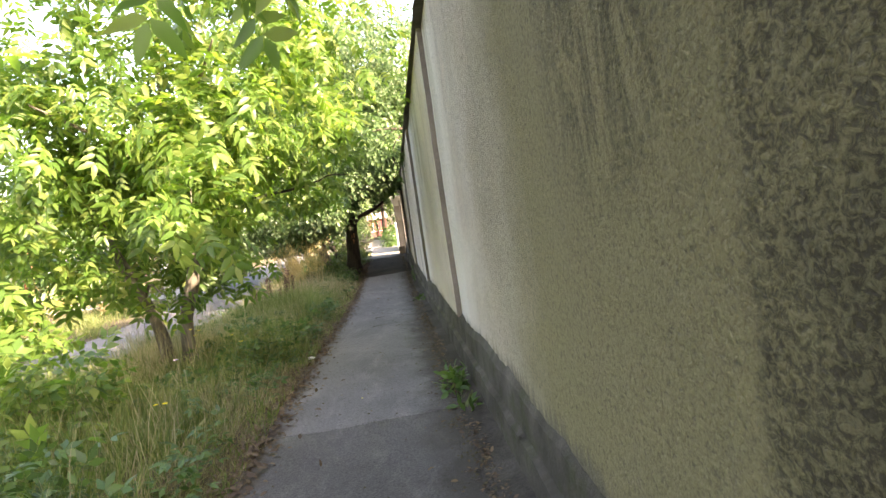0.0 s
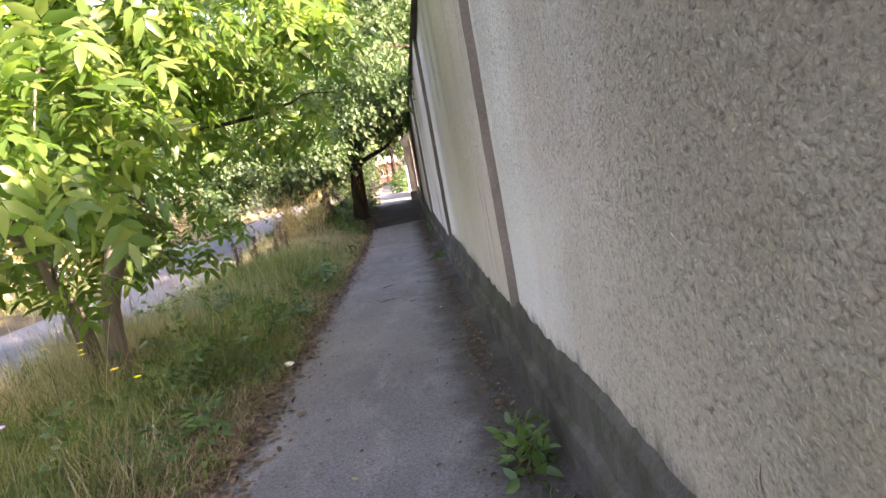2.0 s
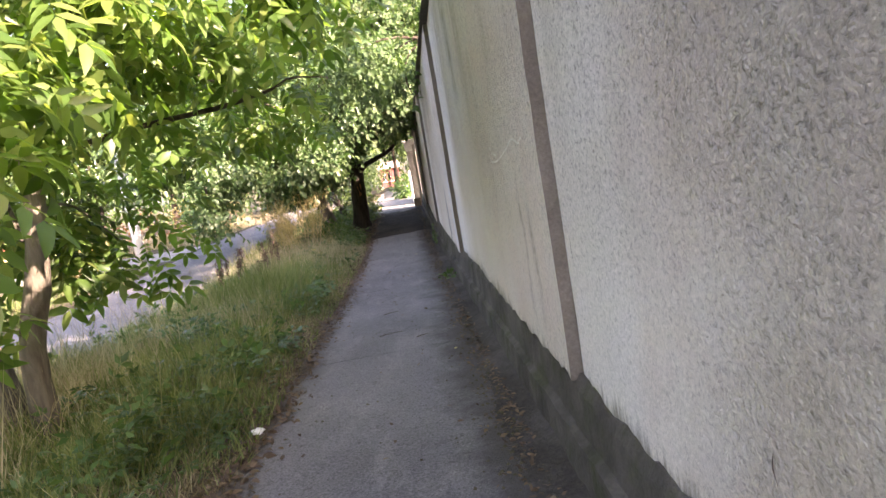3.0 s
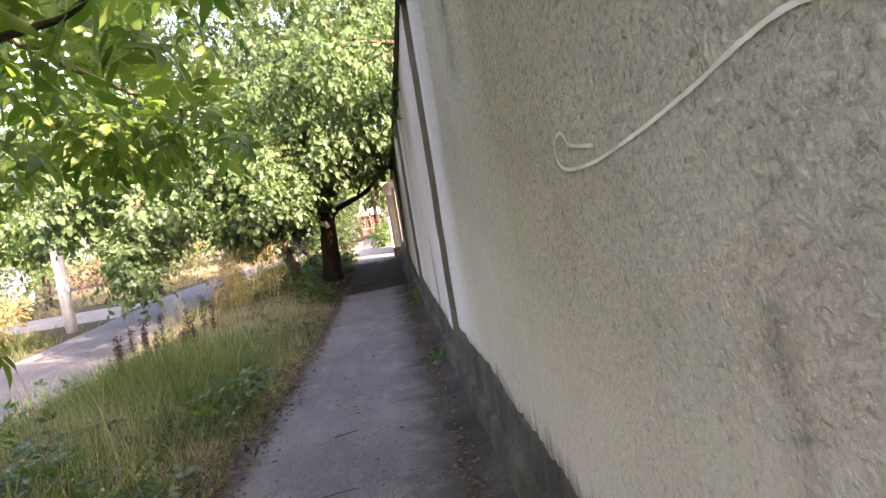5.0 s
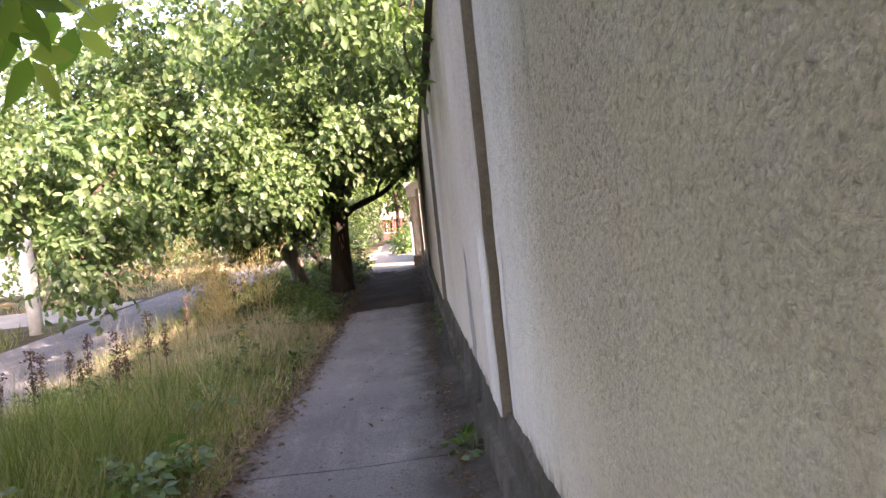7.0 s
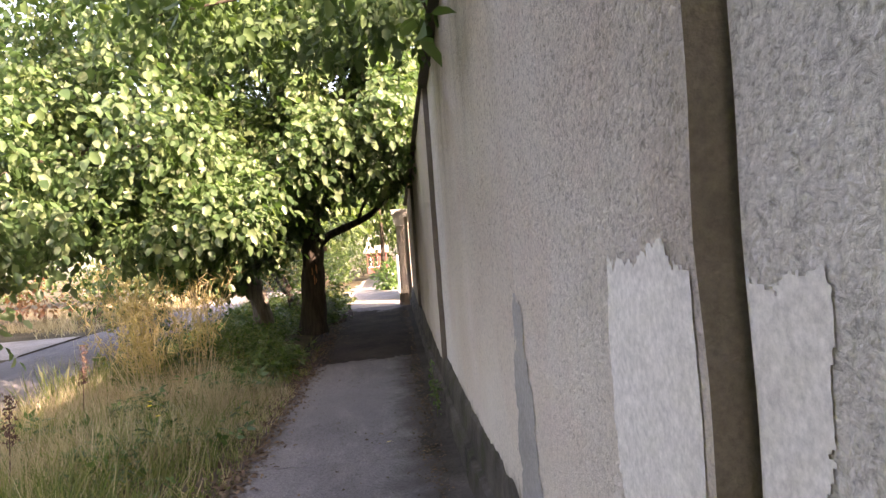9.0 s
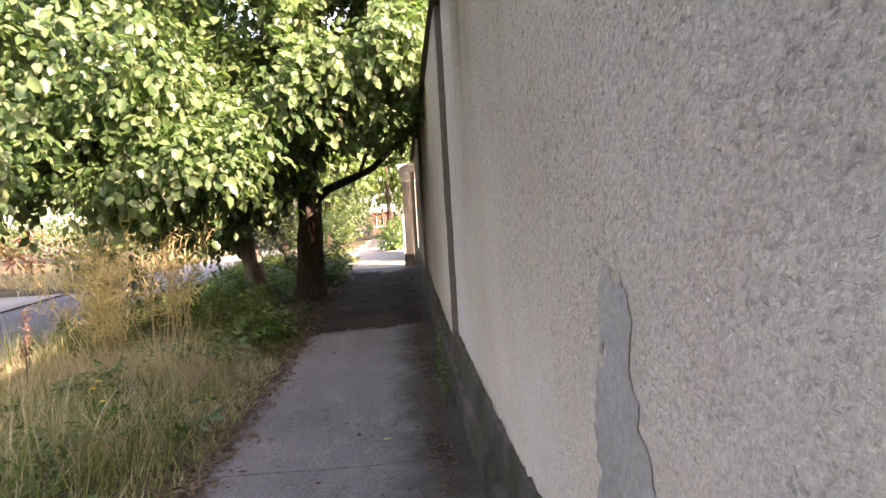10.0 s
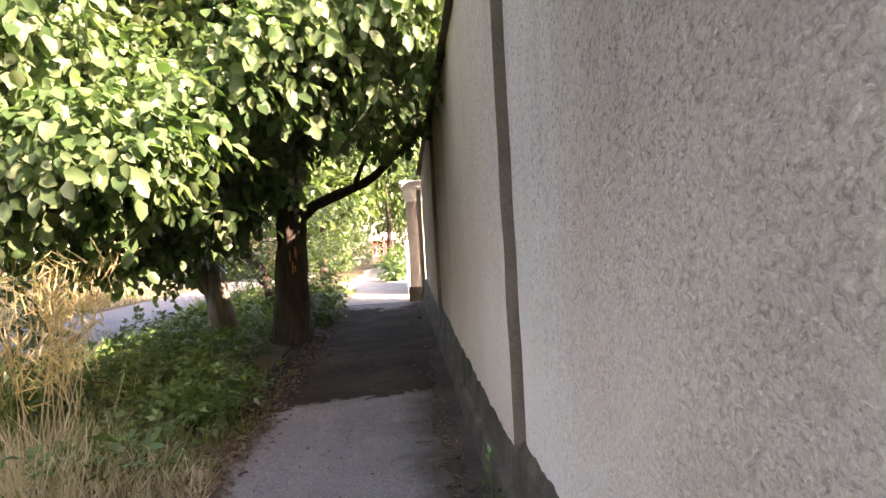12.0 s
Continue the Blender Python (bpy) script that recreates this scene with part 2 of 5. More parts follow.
GREY_PATCH = concrete_material("grey_mortar", (0.25, 0.232, 0.218), (0.34, 0.316, 0.298), 0.0, 0.005)
PATH = asphalt_material("worn_path_asphalt", (0.125, 0.117, 0.117), (0.19, 0.178, 0.177), (0.235, 0.217, 0.21), True)
OLD_PATH = asphalt_material("old_path_asphalt", (0.08, 0.073, 0.07), (0.128, 0.118, 0.114), (0.165, 0.15, 0.142), True)
ROAD = asphalt_material("dusty_road_asphalt", (0.13, 0.125, 0.125), (0.19, 0.183, 0.18), (0.25, 0.235, 0.215))
SOIL = soil_material("dry_earth", (0.045, 0.038, 0.022), (0.085, 0.072, 0.042), (0.13, 0.108, 0.066))
# soil brown with the old tree's shade put into it
TREE_SHADE = soil_material("tree_shade_brown", (0.016, 0.012, 0.01), (0.036, 0.028, 0.022), (0.07, 0.056, 0.045))
GRAVEL = soil_material("pale_gravel", (0.24, 0.22, 0.185), (0.33, 0.30, 0.26), (0.40, 0.37, 0.325))
WALNUT = leaf_material("walnut_leaf", (0.042, 0.09, 0.02), (0.068, 0.13, 0.028), (0.10, 0.165, 0.04), (0.165, 0.205, 0.065))
OLD_LEAF = leaf_material("broad_leaf", (0.028, 0.06, 0.022), (0.048, 0.092, 0.034), (0.08, 0.13, 0.055), (0.125, 0.16, 0.082), through_light=0.34, gloss=0.4, shine=(2.0, 2.3, 1.2))
# broad leaf in darker greens, the shade overhead put into the colour
SHADED_LEAF = leaf_material("shaded_broad_leaf", (0.03, 0.065, 0.02), (0.045, 0.09, 0.028), (0.065, 0.115, 0.036), through_light=0.25, gloss=0.62)
FAR_LEAF = leaf_material("distant_leaf", (0.034, 0.068, 0.02), (0.058, 0.10, 0.03), (0.10, 0.14, 0.045), through_light=0.3, shine=(2.0, 2.2, 1.1))
GRASS = leaf_material("green_grass", (0.058, 0.09, 0.026), (0.09, 0.128, 0.04), (0.135, 0.165, 0.065), (0.22, 0.212, 0.11), through_light=0.38, gloss=0.6)
STRAW = leaf_material("dry_grass", (0.22, 0.18, 0.115), (0.31, 0.265, 0.18), (0.42, 0.37, 0.27), through_light=0.25, gloss=0.7)
THATCH = leaf_material("dead_grass", (0.10, 0.072, 0.042), (0.185, 0.14, 0.085), (0.30, 0.245, 0.165), through_light=0.2, gloss=0.7)
WEED = leaf_material("weed_leaf", (0.032, 0.072, 0.02), (0.052, 0.102, 0.03), (0.08, 0.14, 0.042), through_light=0.3)
DRY_BUSH = leaf_material("dry_bush_leaf", (0.25, 0.21, 0.09), (0.35, 0.29, 0.15), (0.38, 0.30, 0.18), through_light=0.3, gloss=0.7)
RED_LEAF = leaf_material("red_bush_leaf", (0.16, 0.07, 0.04), (0.22, 0.11, 0.06), through_light=0.3)
LITTER = leaf_material("fallen_leaf", (0.05, 0.03, 0.018), (0.085, 0.052, 0.03), (0.15, 0.10, 0.058), through_light=0.1, gloss=0.7)
PETAL = plain_material("yellow_petal", (0.75, 0.58, 0.02), 0.6)
VIOLET = plain_material("violet_petal", (0.42, 0.34, 0.62), 0.6)
SEED = plain_material("brown_seed", (0.095, 0.055, 0.042), 0.8)
STALK = plain_material("green_stalk", (0.10, 0.13, 0.04), 0.7)
BARK = bark_material("old_bark", (0.027, 0.02, 0.016), (0.08, 0.063, 0.049))
GREY_BARK = bark_material("grey_bark", (0.09, 0.077, 0.062), (0.23, 0.2, 0.165))
YOUNG_BARK = bark_material("young_bark", (0.085, 0.072, 0.055), (0.19, 0.165, 0.13))
PAPER = plain_material("dirty_paper", (0.6, 0.58, 0.53), 0.85)
DRY_TWIG = plain_material("dry_twig", (0.075, 0.055, 0.04), 0.9)
TORN_WOOD = plain_material("torn_wood", (0.52, 0.24, 0.12), 0.8)
CHALK = plain_material("white_paint", (0.64, 0.61, 0.56), 0.95, 0.2, 0.3)
SCRATCH = plain_material("scratched_roughcast", (0.55, 0.50, 0.42), 0.95, 0.2, 0.3)
LIMEWASH = plain_material("limewashed_concrete", (0.74, 0.74, 0.73), 0.85)
RED_WALL = plain_material("red_painted_boards", (0.17, 0.062, 0.056), 0.85)
DARK_GLASS = plain_material("dark_window", (0.03, 0.03, 0.035), 0.15, 0.5)
ROOFING = plain_material("faded_pink_roof", (0.5, 0.36, 0.33), 0.8)
RUST = plain_material("rusty_paint", (0.36, 0.13, 0.07), 0.7)


# ---------------------------------------------------------------- mesh helpers
def mesh_of(name, verts, faces, material, smooth=False):
    me = bpy.data.meshes.new(name)
    me.from_pydata([tuple(v) for v in verts], [], [tuple(f) for f in faces])
    me.materials.append(material)
    if smooth:
        me.polygons.foreach_set("use_smooth", [True] * len(me.polygons))
    me.update()
    return me


def part(name, bm, material, parent, label=""):
    """Links a bmesh, or a ready mesh, as one object under a thing or a part."""
    if isinstance(bm, bmesh.types.BMesh):
        me = bpy.data.meshes.new(name)
        bm.to_mesh(me)
        bm.free()
        me.materials.append(material)
    else:
        me = bm
    ob = new(name, me)
    if parent:
        ob.parent = parent
        ob.matrix_parent_inverse = Matrix.Translation(parent.location).inverted()
    return tagged(ob, label)


def thing(name, at, label, category, group="", kind=""):
    ob = new(name)
    ob.location = at
    ob.empty_display_size = 0.2
    return tagged(ob, label, category, group, kind)


def box(bm, lo, hi, bevel=0.0):
    lo, hi = Vector(lo), Vector(hi)
    made = bmesh.ops.create_cube(bm, size=1.0, matrix=Matrix.LocRotScale((lo + hi) / 2, None, hi - lo))
    if bevel:
        edges = list({e for v in made["verts"] for e in v.link_edges})
        bmesh.ops.bevel(bm, geom=edges, offset=bevel, segments=2, affect="EDGES")
    return bm


def tube_data(points, radii, sides=10, lumpy=0.0, base=0):
    """Vertices and faces of a tapered, bent limb."""
    verts, faces = [], []
    pts = [Vector(p) for p in points]
    for i, (p, r) in enumerate(zip(pts, radii)):
        d = (pts[min(i + 1, len(pts) - 1)] - pts[max(i - 1, 0)]).normalized()
        a = d.orthogonal().normalized() if abs(d.z) < 0.9 else Vector((1, 0, 0)).cross(d).normalized()
        b = d.cross(a)
        for k in range(sides):
            w = 2 * math.pi * k / sides
            rr = r * (1 + lumpy * noise.noise((p.x * 3 + math.cos(w) * 1.5, p.y * 3 + math.sin(w) * 1.5, p.z * 2)))
            verts.append(p + (a * math.cos(w) + b * math.sin(w)) * rr)
    for i in range(len(pts) - 1):
        for k in range(sides):
            q = base + i * sides
            faces.append((q + k, q + (k + 1) % sides, q + sides + (k + 1) % sides, q + sides + k))
    faces.append(tuple(base + (len(pts) - 1) * sides + k for k in range(sides)))
    faces.append(tuple(base + sides - 1 - k for k in range(sides)))
    return verts, faces


def bent(points, n):
    """A smooth line of n points through the given ones."""
    p = [Vector(q) for q in points]
    p = [2 * p[0] - p[1], *p, 2 * p[-1] - p[-2]]
    out = []
    for i in range(n):
        u = i / (n - 1) * (len(p) - 3)
        k = min(int(u), len(p) - 4)
        f = u - k
        a, b, c, d = p[k : k + 4]
        out.append(0.5 * ((2 * b) + (c - a) * f + (2 * a - 5 * b + 4 * c - d) * f * f + (3 * b - a - 3 * c + d) * f**3))
    return out


def limb(name, points, r0, r1, material, parent, n=14, sides=10, lumpy=0.25, label=""):
    line = bent(points, n)
    radii = [r0 + (r1 - r0) * (i / (n - 1)) ** 0.8 for i in range(n)]
    v, f = tube_data(line, radii, sides, lumpy)
    return part(name, mesh_of(name, v, f, material, True), None, parent, label)


LEAF_V = np.array([(0, 0, 0), (0.28, 0.22, 0.045), (0.3, 0, 0), (0.28, -0.22, 0.045), (0.68, 0.17, 0.0), (0.7, 0, -0.05), (0.68, -0.17, 0.0), (1, 0, -0.16)])
LEAF_F = [(0, 2, 1), (0, 3, 2), (1, 2, 5, 4), (2, 3, 6, 5), (4, 5, 7), (5, 6, 7)]
SMALL_V = np.array([(0, 0, 0), (0.45, 0.26, 0.06), (0.5, 0, -0.01), (0.45, -0.26, 0.06), (1, 0, -0.14)])
SMALL_F = [(0, 2, 1), (0, 3, 2), (1, 2, 4), (2, 3, 4)]
BLADE_V = np.array([(0, 0.5, 0), (0, -0.5, 0), (0.5, 0.36, 0), (0.5, -0.36, 0), (0.85, 0.0, 0.0)])
BLADE_F = [(0, 1, 3, 2), (2, 3, 4)]


def compound(leaflets, v, f):
    """A feathered leaf: leaflets in pairs along a drooping stalk, and one at its tip."""
    out_v, out_f = [], []
    spots = []
    pairs = (leaflets - 1) // 2
    for i in range(pairs):
        s = 0.25 + 0.55 * i / max(1, pairs - 1)
        for side in (1, -1):
            spots.append((s, side * 62, 0.42 + 0.1 * i))
    spots.append((0.85, 0, 0.55))
    for s, turn, size in spots:
        c, d = math.cos(radians(turn)), math.sin(radians(turn))
        base = sum(len(q) for q in out_v)
        w = v * size
        x = s + w[:, 0] * c - w[:, 1] * d
        y = w[:, 0] * d + w[:, 1] * c
        z = w[:, 2] - 0.22 * s * s - 0.25 * w[:, 0]
        out_v.append(np.stack([x, y, z], 1))
        out_f += [tuple(base + k for k in q) for q in f]
    return np.concatenate(out_v), out_f


OVAL_V = np.array([(0, 0, 0), (0.3, 0.33, 0.08), (0.72, 0.27, 0.02), (1, 0, -0.14), (0.72, -0.27, 0.02), (0.3, -0.33, 0.08)])
OVAL_F = [(0, 3, 2, 1), (0, 5, 4, 3)]


def spray(leaves, seed, size=0.5):
    """A twig's end: single oval leaves turned every way along it, each clear of the next."""
    r = np.random.default_rng(seed)
    out_v, out_f = [], []
    for i in range(leaves):
        s = i / (leaves - 1)
        turn = radians((1 if i % 2 else -1) * r.uniform(35, 75)) if i < leaves - 1 else 0.0
        q = Matrix.Rotation(turn, 3, "Z") @ Matrix.Rotation(radians(r.uniform(-5, 45)), 3, "Y") @ Matrix.Rotation(radians(r.uniform(-40, 40)), 3, "X")
        v = (OVAL_V * size * r.uniform(0.75, 1.2)) @ np.array(q).T + np.array([s, 0, -0.2 * s * s])
        out_f += [tuple(len(OVAL_V) * i + k for k in f) for f in OVAL_F]
        out_v.append(v)
    return np.concatenate(out_v), out_f


def unit(a):
    return a / np.maximum(np.linalg.norm(a, axis=1, keepdims=True), 1e-9)


def scatter(name, at, ahead, up, size, v, f, material, wide=None):
    """One mesh of many leaves: template v, f set at each place along 'ahead' with its upper side towards 'up'."""
    x = unit(ahead)
    y = unit(np.cross(up, x))
    z = np.cross(x, y)
    s = np.asarray(size)[:, None, None]
    w = s if wide is None else np.asarray(wide)[:, None, None]
    p = at[:, None, :] + x[:, None, :] * v[None, :, 0:1] * s + y[:, None, :] * v[None, :, 1:2] * w + z[:, None, :] * v[None, :, 2:3] * s
    n, k = len(at), len(v)
    loops = np.concatenate([np.array(q) for q in f])
    sizes = np.array([len(q) for q in f])
    all_loops = (np.arange(n)[:, None] * k + loops[None]).ravel()
    all_sizes = np.tile(sizes, n)
    starts = np.concatenate([[0], np.cumsum(all_sizes)[:-1]])
    me = bpy.data.meshes.new(name)
    me.vertices.add(n * k)
    me.vertices.foreach_set("co", p.astype(np.float32).ravel())
    me.loops.add(len(all_loops))
    me.loops.foreach_set("vertex_index", all_loops.astype(np.int32))
    me.polygons.add(len(all_sizes))
    me.polygons.foreach_set("loop_start", starts.astype(np.int32))
    me.update(calc_edges=True)
    me.materials.append(material)
    return me


def lumps(at, scale, seed):
    """A cheap smooth field of lumps and gaps, about -1 to 1."""
    r = np.random.default_rng(seed)
    out = np.zeros(len(at))
    for _ in range(7):
        k = unit(r.normal(size=(1, 3)))[0] * scale * r.uniform(0.6, 1.7)
        out += np.sin(at @ k * 2 * math.pi + r.uniform(0, 6.28))
    return out / 2.6


def crown_points(blobs, seed, gap=-0.1, grain=0.55):
    """Places and outward ways of leaves in a few overlapping bodies of foliage (centre, radii, count), with gaps."""
    r = np.random.default_rng(seed)
    at, out = [], []
    for c, rad, n in blobs:
        d = unit(r.normal(size=(n, 3)))
        q = d * (r.uniform(0.12, 1.0, size=(n, 1)) ** 0.55) * (1 + 0.16 * r.normal(size=(n, 1)))
        at.append(np.array(c) + q * np.array(rad))
        out.append(d)
    at, out = np.concatenate(at), np.concatenate(out)
    keep = lumps(at, grain, seed) + 0.35 * r.normal(size=len(at)) > gap
    return at[keep], out[keep], r


def foliage(name, blobs, seed, size, v, f, material, parent, gap=-0.1, grain=0.55, droop=0.55, label=""):
    at, out, r = crown_points(blobs, seed, gap, grain)
    n = len(at)
    ahead = out * 0.8 + r.normal(size=(n, 3)) * 0.6
    ahead[:, 2] -= droop
    up = r.normal(size=(n, 3)) * 0.45
    up[:, 2] += 1.0
    up += out * 0.35
    s = size * r.uniform(0.6, 1.35, n)
    ob = part(name, scatter(name, at, ahead, up, s, v, f, material), None, parent, label)
    ob["kind"] = "stuff"
    return ob


# ---------------------------------------------------------------- the lie of the land
def land(y):
    return float(np.interp(y, [-30, 0, 4, 7.6, 10.5, 13.5, 17, 21, 26, 29, 45, 75, 120], [0.07, 0.07, 0.0, -0.1, -0.22, -0.35, -0.465, -0.47, -0.39, -0.34, -0.45, -0.9, -1.2]))


def land_np(y):
    return np.array([land(q) for q in y])


WALL_X = 0.57
JOINTS = [-10.7, -4.85, 6.76, 12.6, 18.5, 24.3, 29.3]


def top_of_wall(y):
    return 3.6 - 0.0445 * y


def top_of_plinth(y):
    return land(y) + float(np.interp(y, [0, 9, 14], [0.405, 0.41, 0.44])) + 0.05 * noise.noise((y * 0.9, 3.1, 0)) + 0.025 * noise.noise((y * 6, 1.3, 0)) + 0.014 * noise.noise((y * 19, 1.3, 0))


# ---------------------------------------------------------------- structure
def sheet(name, xs, ys, height, material, label, kind="structure", category=""):
    verts = [(x, y, height(x, y)) for y in ys for x in xs]
    w = len(xs)
    faces = [(j * w + i, j * w + i + 1, (j + 1) * w + i + 1, (j + 1) * w + i) for j in range(len(ys) - 1) for i in range(w - 1)]
    ob = new(name, mesh_of(name, verts, faces, material, True))
    return tagged(ob, label, category or name, kind=kind)


xs = [-900, -300, -120, -60, -40, -28, -20, -15, -12] + [round(-10 + 0.4 * i, 2) for i in range(29)] + [2, 4, 8, 16, 40, 120, 300, 900]
ys = [-900, -300, -100, -40, -20] + [round(-10 + 0.6 * i, 2) for i in range(92)] + [48, 54, 62, 75, 95, 120, 200, 400, 900]


def ground_height(x, y):
    bump = 0.05 * noise.noise((x * 0.7, y * 0.7, 0)) + 0.025 * noise.noise((x * 2.1, y * 2.1, 4))
    verge = max(0.0, min(1.0, (-1.25 - x) / 0.6, (x + 4.1) / 0.6))
    return land(y) - 0.035 + (0.05 + bump) * verge


ground = sheet("ground", xs, ys, ground_height, SOIL, "dry bare earth under the grass and weeds")


def slab(y0, y1, seed):
    """One poured length of the path: ragged on the grassy side, its ends meeting the next in a crack."""
    n = max(6, int((y1 - y0) / 0.22))
    cols = 9
    verts = []
    for j in range(n + 1):
        y = y0 + (y1 - y0) * j / n
        left = -1.2 + 0.13 * noise.noise((y * 0.9, seed, 0)) + 0.035 * noise.noise((y * 4.3, seed, 2))
        for i in range(cols):
            x = left + (0.52 - left) * i / (cols - 1)
            end = 0.03 * noise.noise((x * 2.2, round(y0 if j == 0 else y1, 1), 9)) + 0.012 * noise.noise((x * 9, round(y0 if j == 0 else y1, 1), 5))
            yy = y + (end if j in (0, n) else 0)
            verts.append((x, yy, land(y) + 0.012 * noise.noise((x * 1.3, y * 1.1, 0)) - (0.012 if i == 0 else 0)))
    top = len(verts)
    verts += [(x, y, z - 0.09) for x, y, z in verts]
    faces = [(j * cols + i, j * cols + i + 1, (j + 1) * cols + i + 1, (j + 1) * cols + i) for j in range(n) for i in range(cols - 1)]
    for j in range(n):
        a, b = j * cols, (j + 1) * cols
        faces.append((a, b, b + top, a + top))
    for i in range(cols - 1):
        faces.append((i + 1, i, i + top, i + 1 + top))
        q = n * cols + i
        faces.append((q, q + 1, q + 1 + top, q + top))
    return mesh_of("slab", verts, faces, OLD_PATH if y1 < 5 else PATH, False)


path = thing("path", (0, 0, 0), "worn grey asphalt footpath with cross cracks", "path", kind="structure")
breaks = [-12, -4, 0.4, 4.9, 9.55, 13.4, 16.8, 20.38, 24.6, 29.5]
for k, (a, b) in enumerate(zip(breaks, breaks[1:])):
    part("slab", slab(a + 0.009, b - 0.009, k * 3.7), None, path)

far_path = sheet("far_path", [-2.3, -1.2, -0.4, 0.4, 1.0], [29.5 + 1.5 * i for i in range(20)], lambda x, y: land(y) + 0.01 * noise.noise((x, y, 0)), GRAVEL, "pale sunlit dirt track beyond the wall", category="track")
road = sheet("road", [-7.5 + 0.3 * i for i in range(12)], [-30 + 1.0 * i for i in range(120)], lambda x, y: land(y) + 0.01 * noise.noise((x, y, 7)) - (0.04 if x < -7.4 or x > -4.3 else 0), ROAD, "dusty grey asphalt lane dappled with sun", category="road")
shoulder = sheet("shoulder", [-4.32, -4.05, -3.75], [-30 + 0.5 * i for i in range(200)], lambda x, y: land(y) + 0.012 + 0.03 * noise.noise((x * 3, y, 7)) - (0.05 if x > -3.8 or x < -4.3 else 0), GRAVEL, "pale gravel shoulder along the lane", category="shoulder")
side_track = sheet("side_track", [-60, -40, -25, -15, -10, -7.45], [25.2, 25.6, 26.4, 27.4, 28.2, 28.6], lambda x, y: land(y) + (0.006 if 25.4 < y < 28.4 else -0.06), GRAVEL, "pale gravel track leaving the lane", category="track")

# the long wall: a core, a flared plinth, panels each set a little proud of the one before, a coping
wall = thing("wall_east", (0, 0, 0), "tall grey-beige roughcast boundary wall with stains", "wall", kind="structure")


def strip_mesh(name, profile, y0, y1, step, material):
    """A body drawn along the wall from a cross-section that changes with y."""
    n = max(2, int((y1 - y0) / step))
    rings = [[(x, y0 + (y1 - y0) * j / n, z) for x, z in profile(y0 + (y1 - y0) * j / n)] for j in range(n + 1)]
    k = len(rings[0])
    verts = [p for r in rings for p in r]
    faces = [(j * k + i, j * k + (i + 1) % k, (j + 1) * k + (i + 1) % k, (j + 1) * k + i) for j in range(n) for i in range(k)]
    faces += [tuple(range(k - 1, -1, -1)), tuple(n * k + i for i in range(k))]
    return mesh_of(name, verts, faces, material, False)


part("core", strip_mesh("core", lambda y: [(0.625, land(y) - 0.2), (0.9, land(y) - 0.2), (0.9, top_of_wall(y) - 0.01), (0.625, top_of_wall(y) - 0.01)], -12, 29.3, 1.0, CORE), None, wall, "bare concrete core")


def plinth_section(y):
    n1 = noise.noise((y * 2.3, 0, 0)) + 0.7 * noise.noise((y * 13, 2, 0))
    n2 = noise.noise((y * 2.0, 7, 0)) + 0.8 * noise.noise((y * 11, 9, 0))
    t, b = top_of_plinth(y) + 0.03, land(y)
    return [(0.492 + 0.018 * n1, b - 0.12), (0.50 + 0.014 * n1, b + 0.06), (0.51 + 0.01 * n2, b + 0.19 + 0.025 * n1), (0.548 + 0.006 * n2, b + 0.205 + 0.025 * n1), (0.56 + 0.006 * n1, t - 0.05), (0.585, t), (0.622, t), (0.622, b - 0.12)]


part("plinth", strip_mesh("plinth", plinth_section, -12, 29.3, 0.04, PLINTH), None, wall, "dark damp concrete foot of the wall")
part("coping", strip_mesh("coping", lambda y: [(0.50 + 0.012 * noise.noise((y * 3, 0, 0)), top_of_wall(y)), (0.95, top_of_wall(y)), (0.93, top_of_wall(y) + 0.055), (0.52, top_of_wall(y) + 0.045 + 0.01 * noise.noise((y * 2, 0, 0)))], -12, 29.35, 0.12, COPING), None, wall, "dark weathered coping")


def panel(y0, y1):
    """A roughcast panel whose first edge stands proud and whose lower edge is broken away unevenly."""
    n, rows = int((y1 - y0) / 0.05), 44
    verts = []
    for j in range(n + 1):
        y = y0 + (y1 - y0) * j / n
        face = 0.545 + 0.052 * j / n
        lo, hi = top_of_plinth(y) + 0.05 * abs(noise.noise((y * 17, 5, 1))), top_of_wall(y) - 0.004
        for i in range(rows + 1):
            z = lo + (hi - lo) * i / rows
            verts.append((face + 0.006 * noise.noise((y * 0.8, z * 0.8, 2)) + 0.004 * noise.noise((y * 4, z * 4, 6)), y + (0.012 * noise.noise((z * 5, y0, 3)) if j == 0 else 0), z))
    k = rows + 1
    front = len(verts)
    verts += [(0.622, y, z) for _, y, z in verts]
    faces = [(j * k + i, j * k + i + 1, (j + 1) * k + i + 1, (j + 1) * k + i) for j in range(n) for i in range(rows)]
    for j in range(n):
        faces.append((j * k, (j + 1) * k, (j + 1) * k + front, j * k + front))
        faces.append(((j + 1) * k + rows, j * k + rows, j * k + rows + front, (j + 1) * k + rows + front))
    for i in range(rows):
        faces.append((i + 1, i, i + front, i + 1 + front))
        q = n * k + i
        faces.append((q, q + 1, q + 1 + front, q + front))
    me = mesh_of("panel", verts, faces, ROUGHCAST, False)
    me.materials.append(JOINT)
    for p in me.polygons:
        if p.normal.y < -0.7:
            p.material_index = 1
    return me


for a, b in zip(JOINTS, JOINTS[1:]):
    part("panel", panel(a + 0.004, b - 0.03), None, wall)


# ---------------------------------------------------------------- trees
def tree(name, at, label, group=""):
    return thing(name, at, label, "tree", group)


WALNUT_V, WALNUT_F = compound(7, LEAF_V * np.array([1, 0.85, 1]), LEAF_F)
FIVE_V, FIVE_F = compound(5, SMALL_V, SMALL_F)
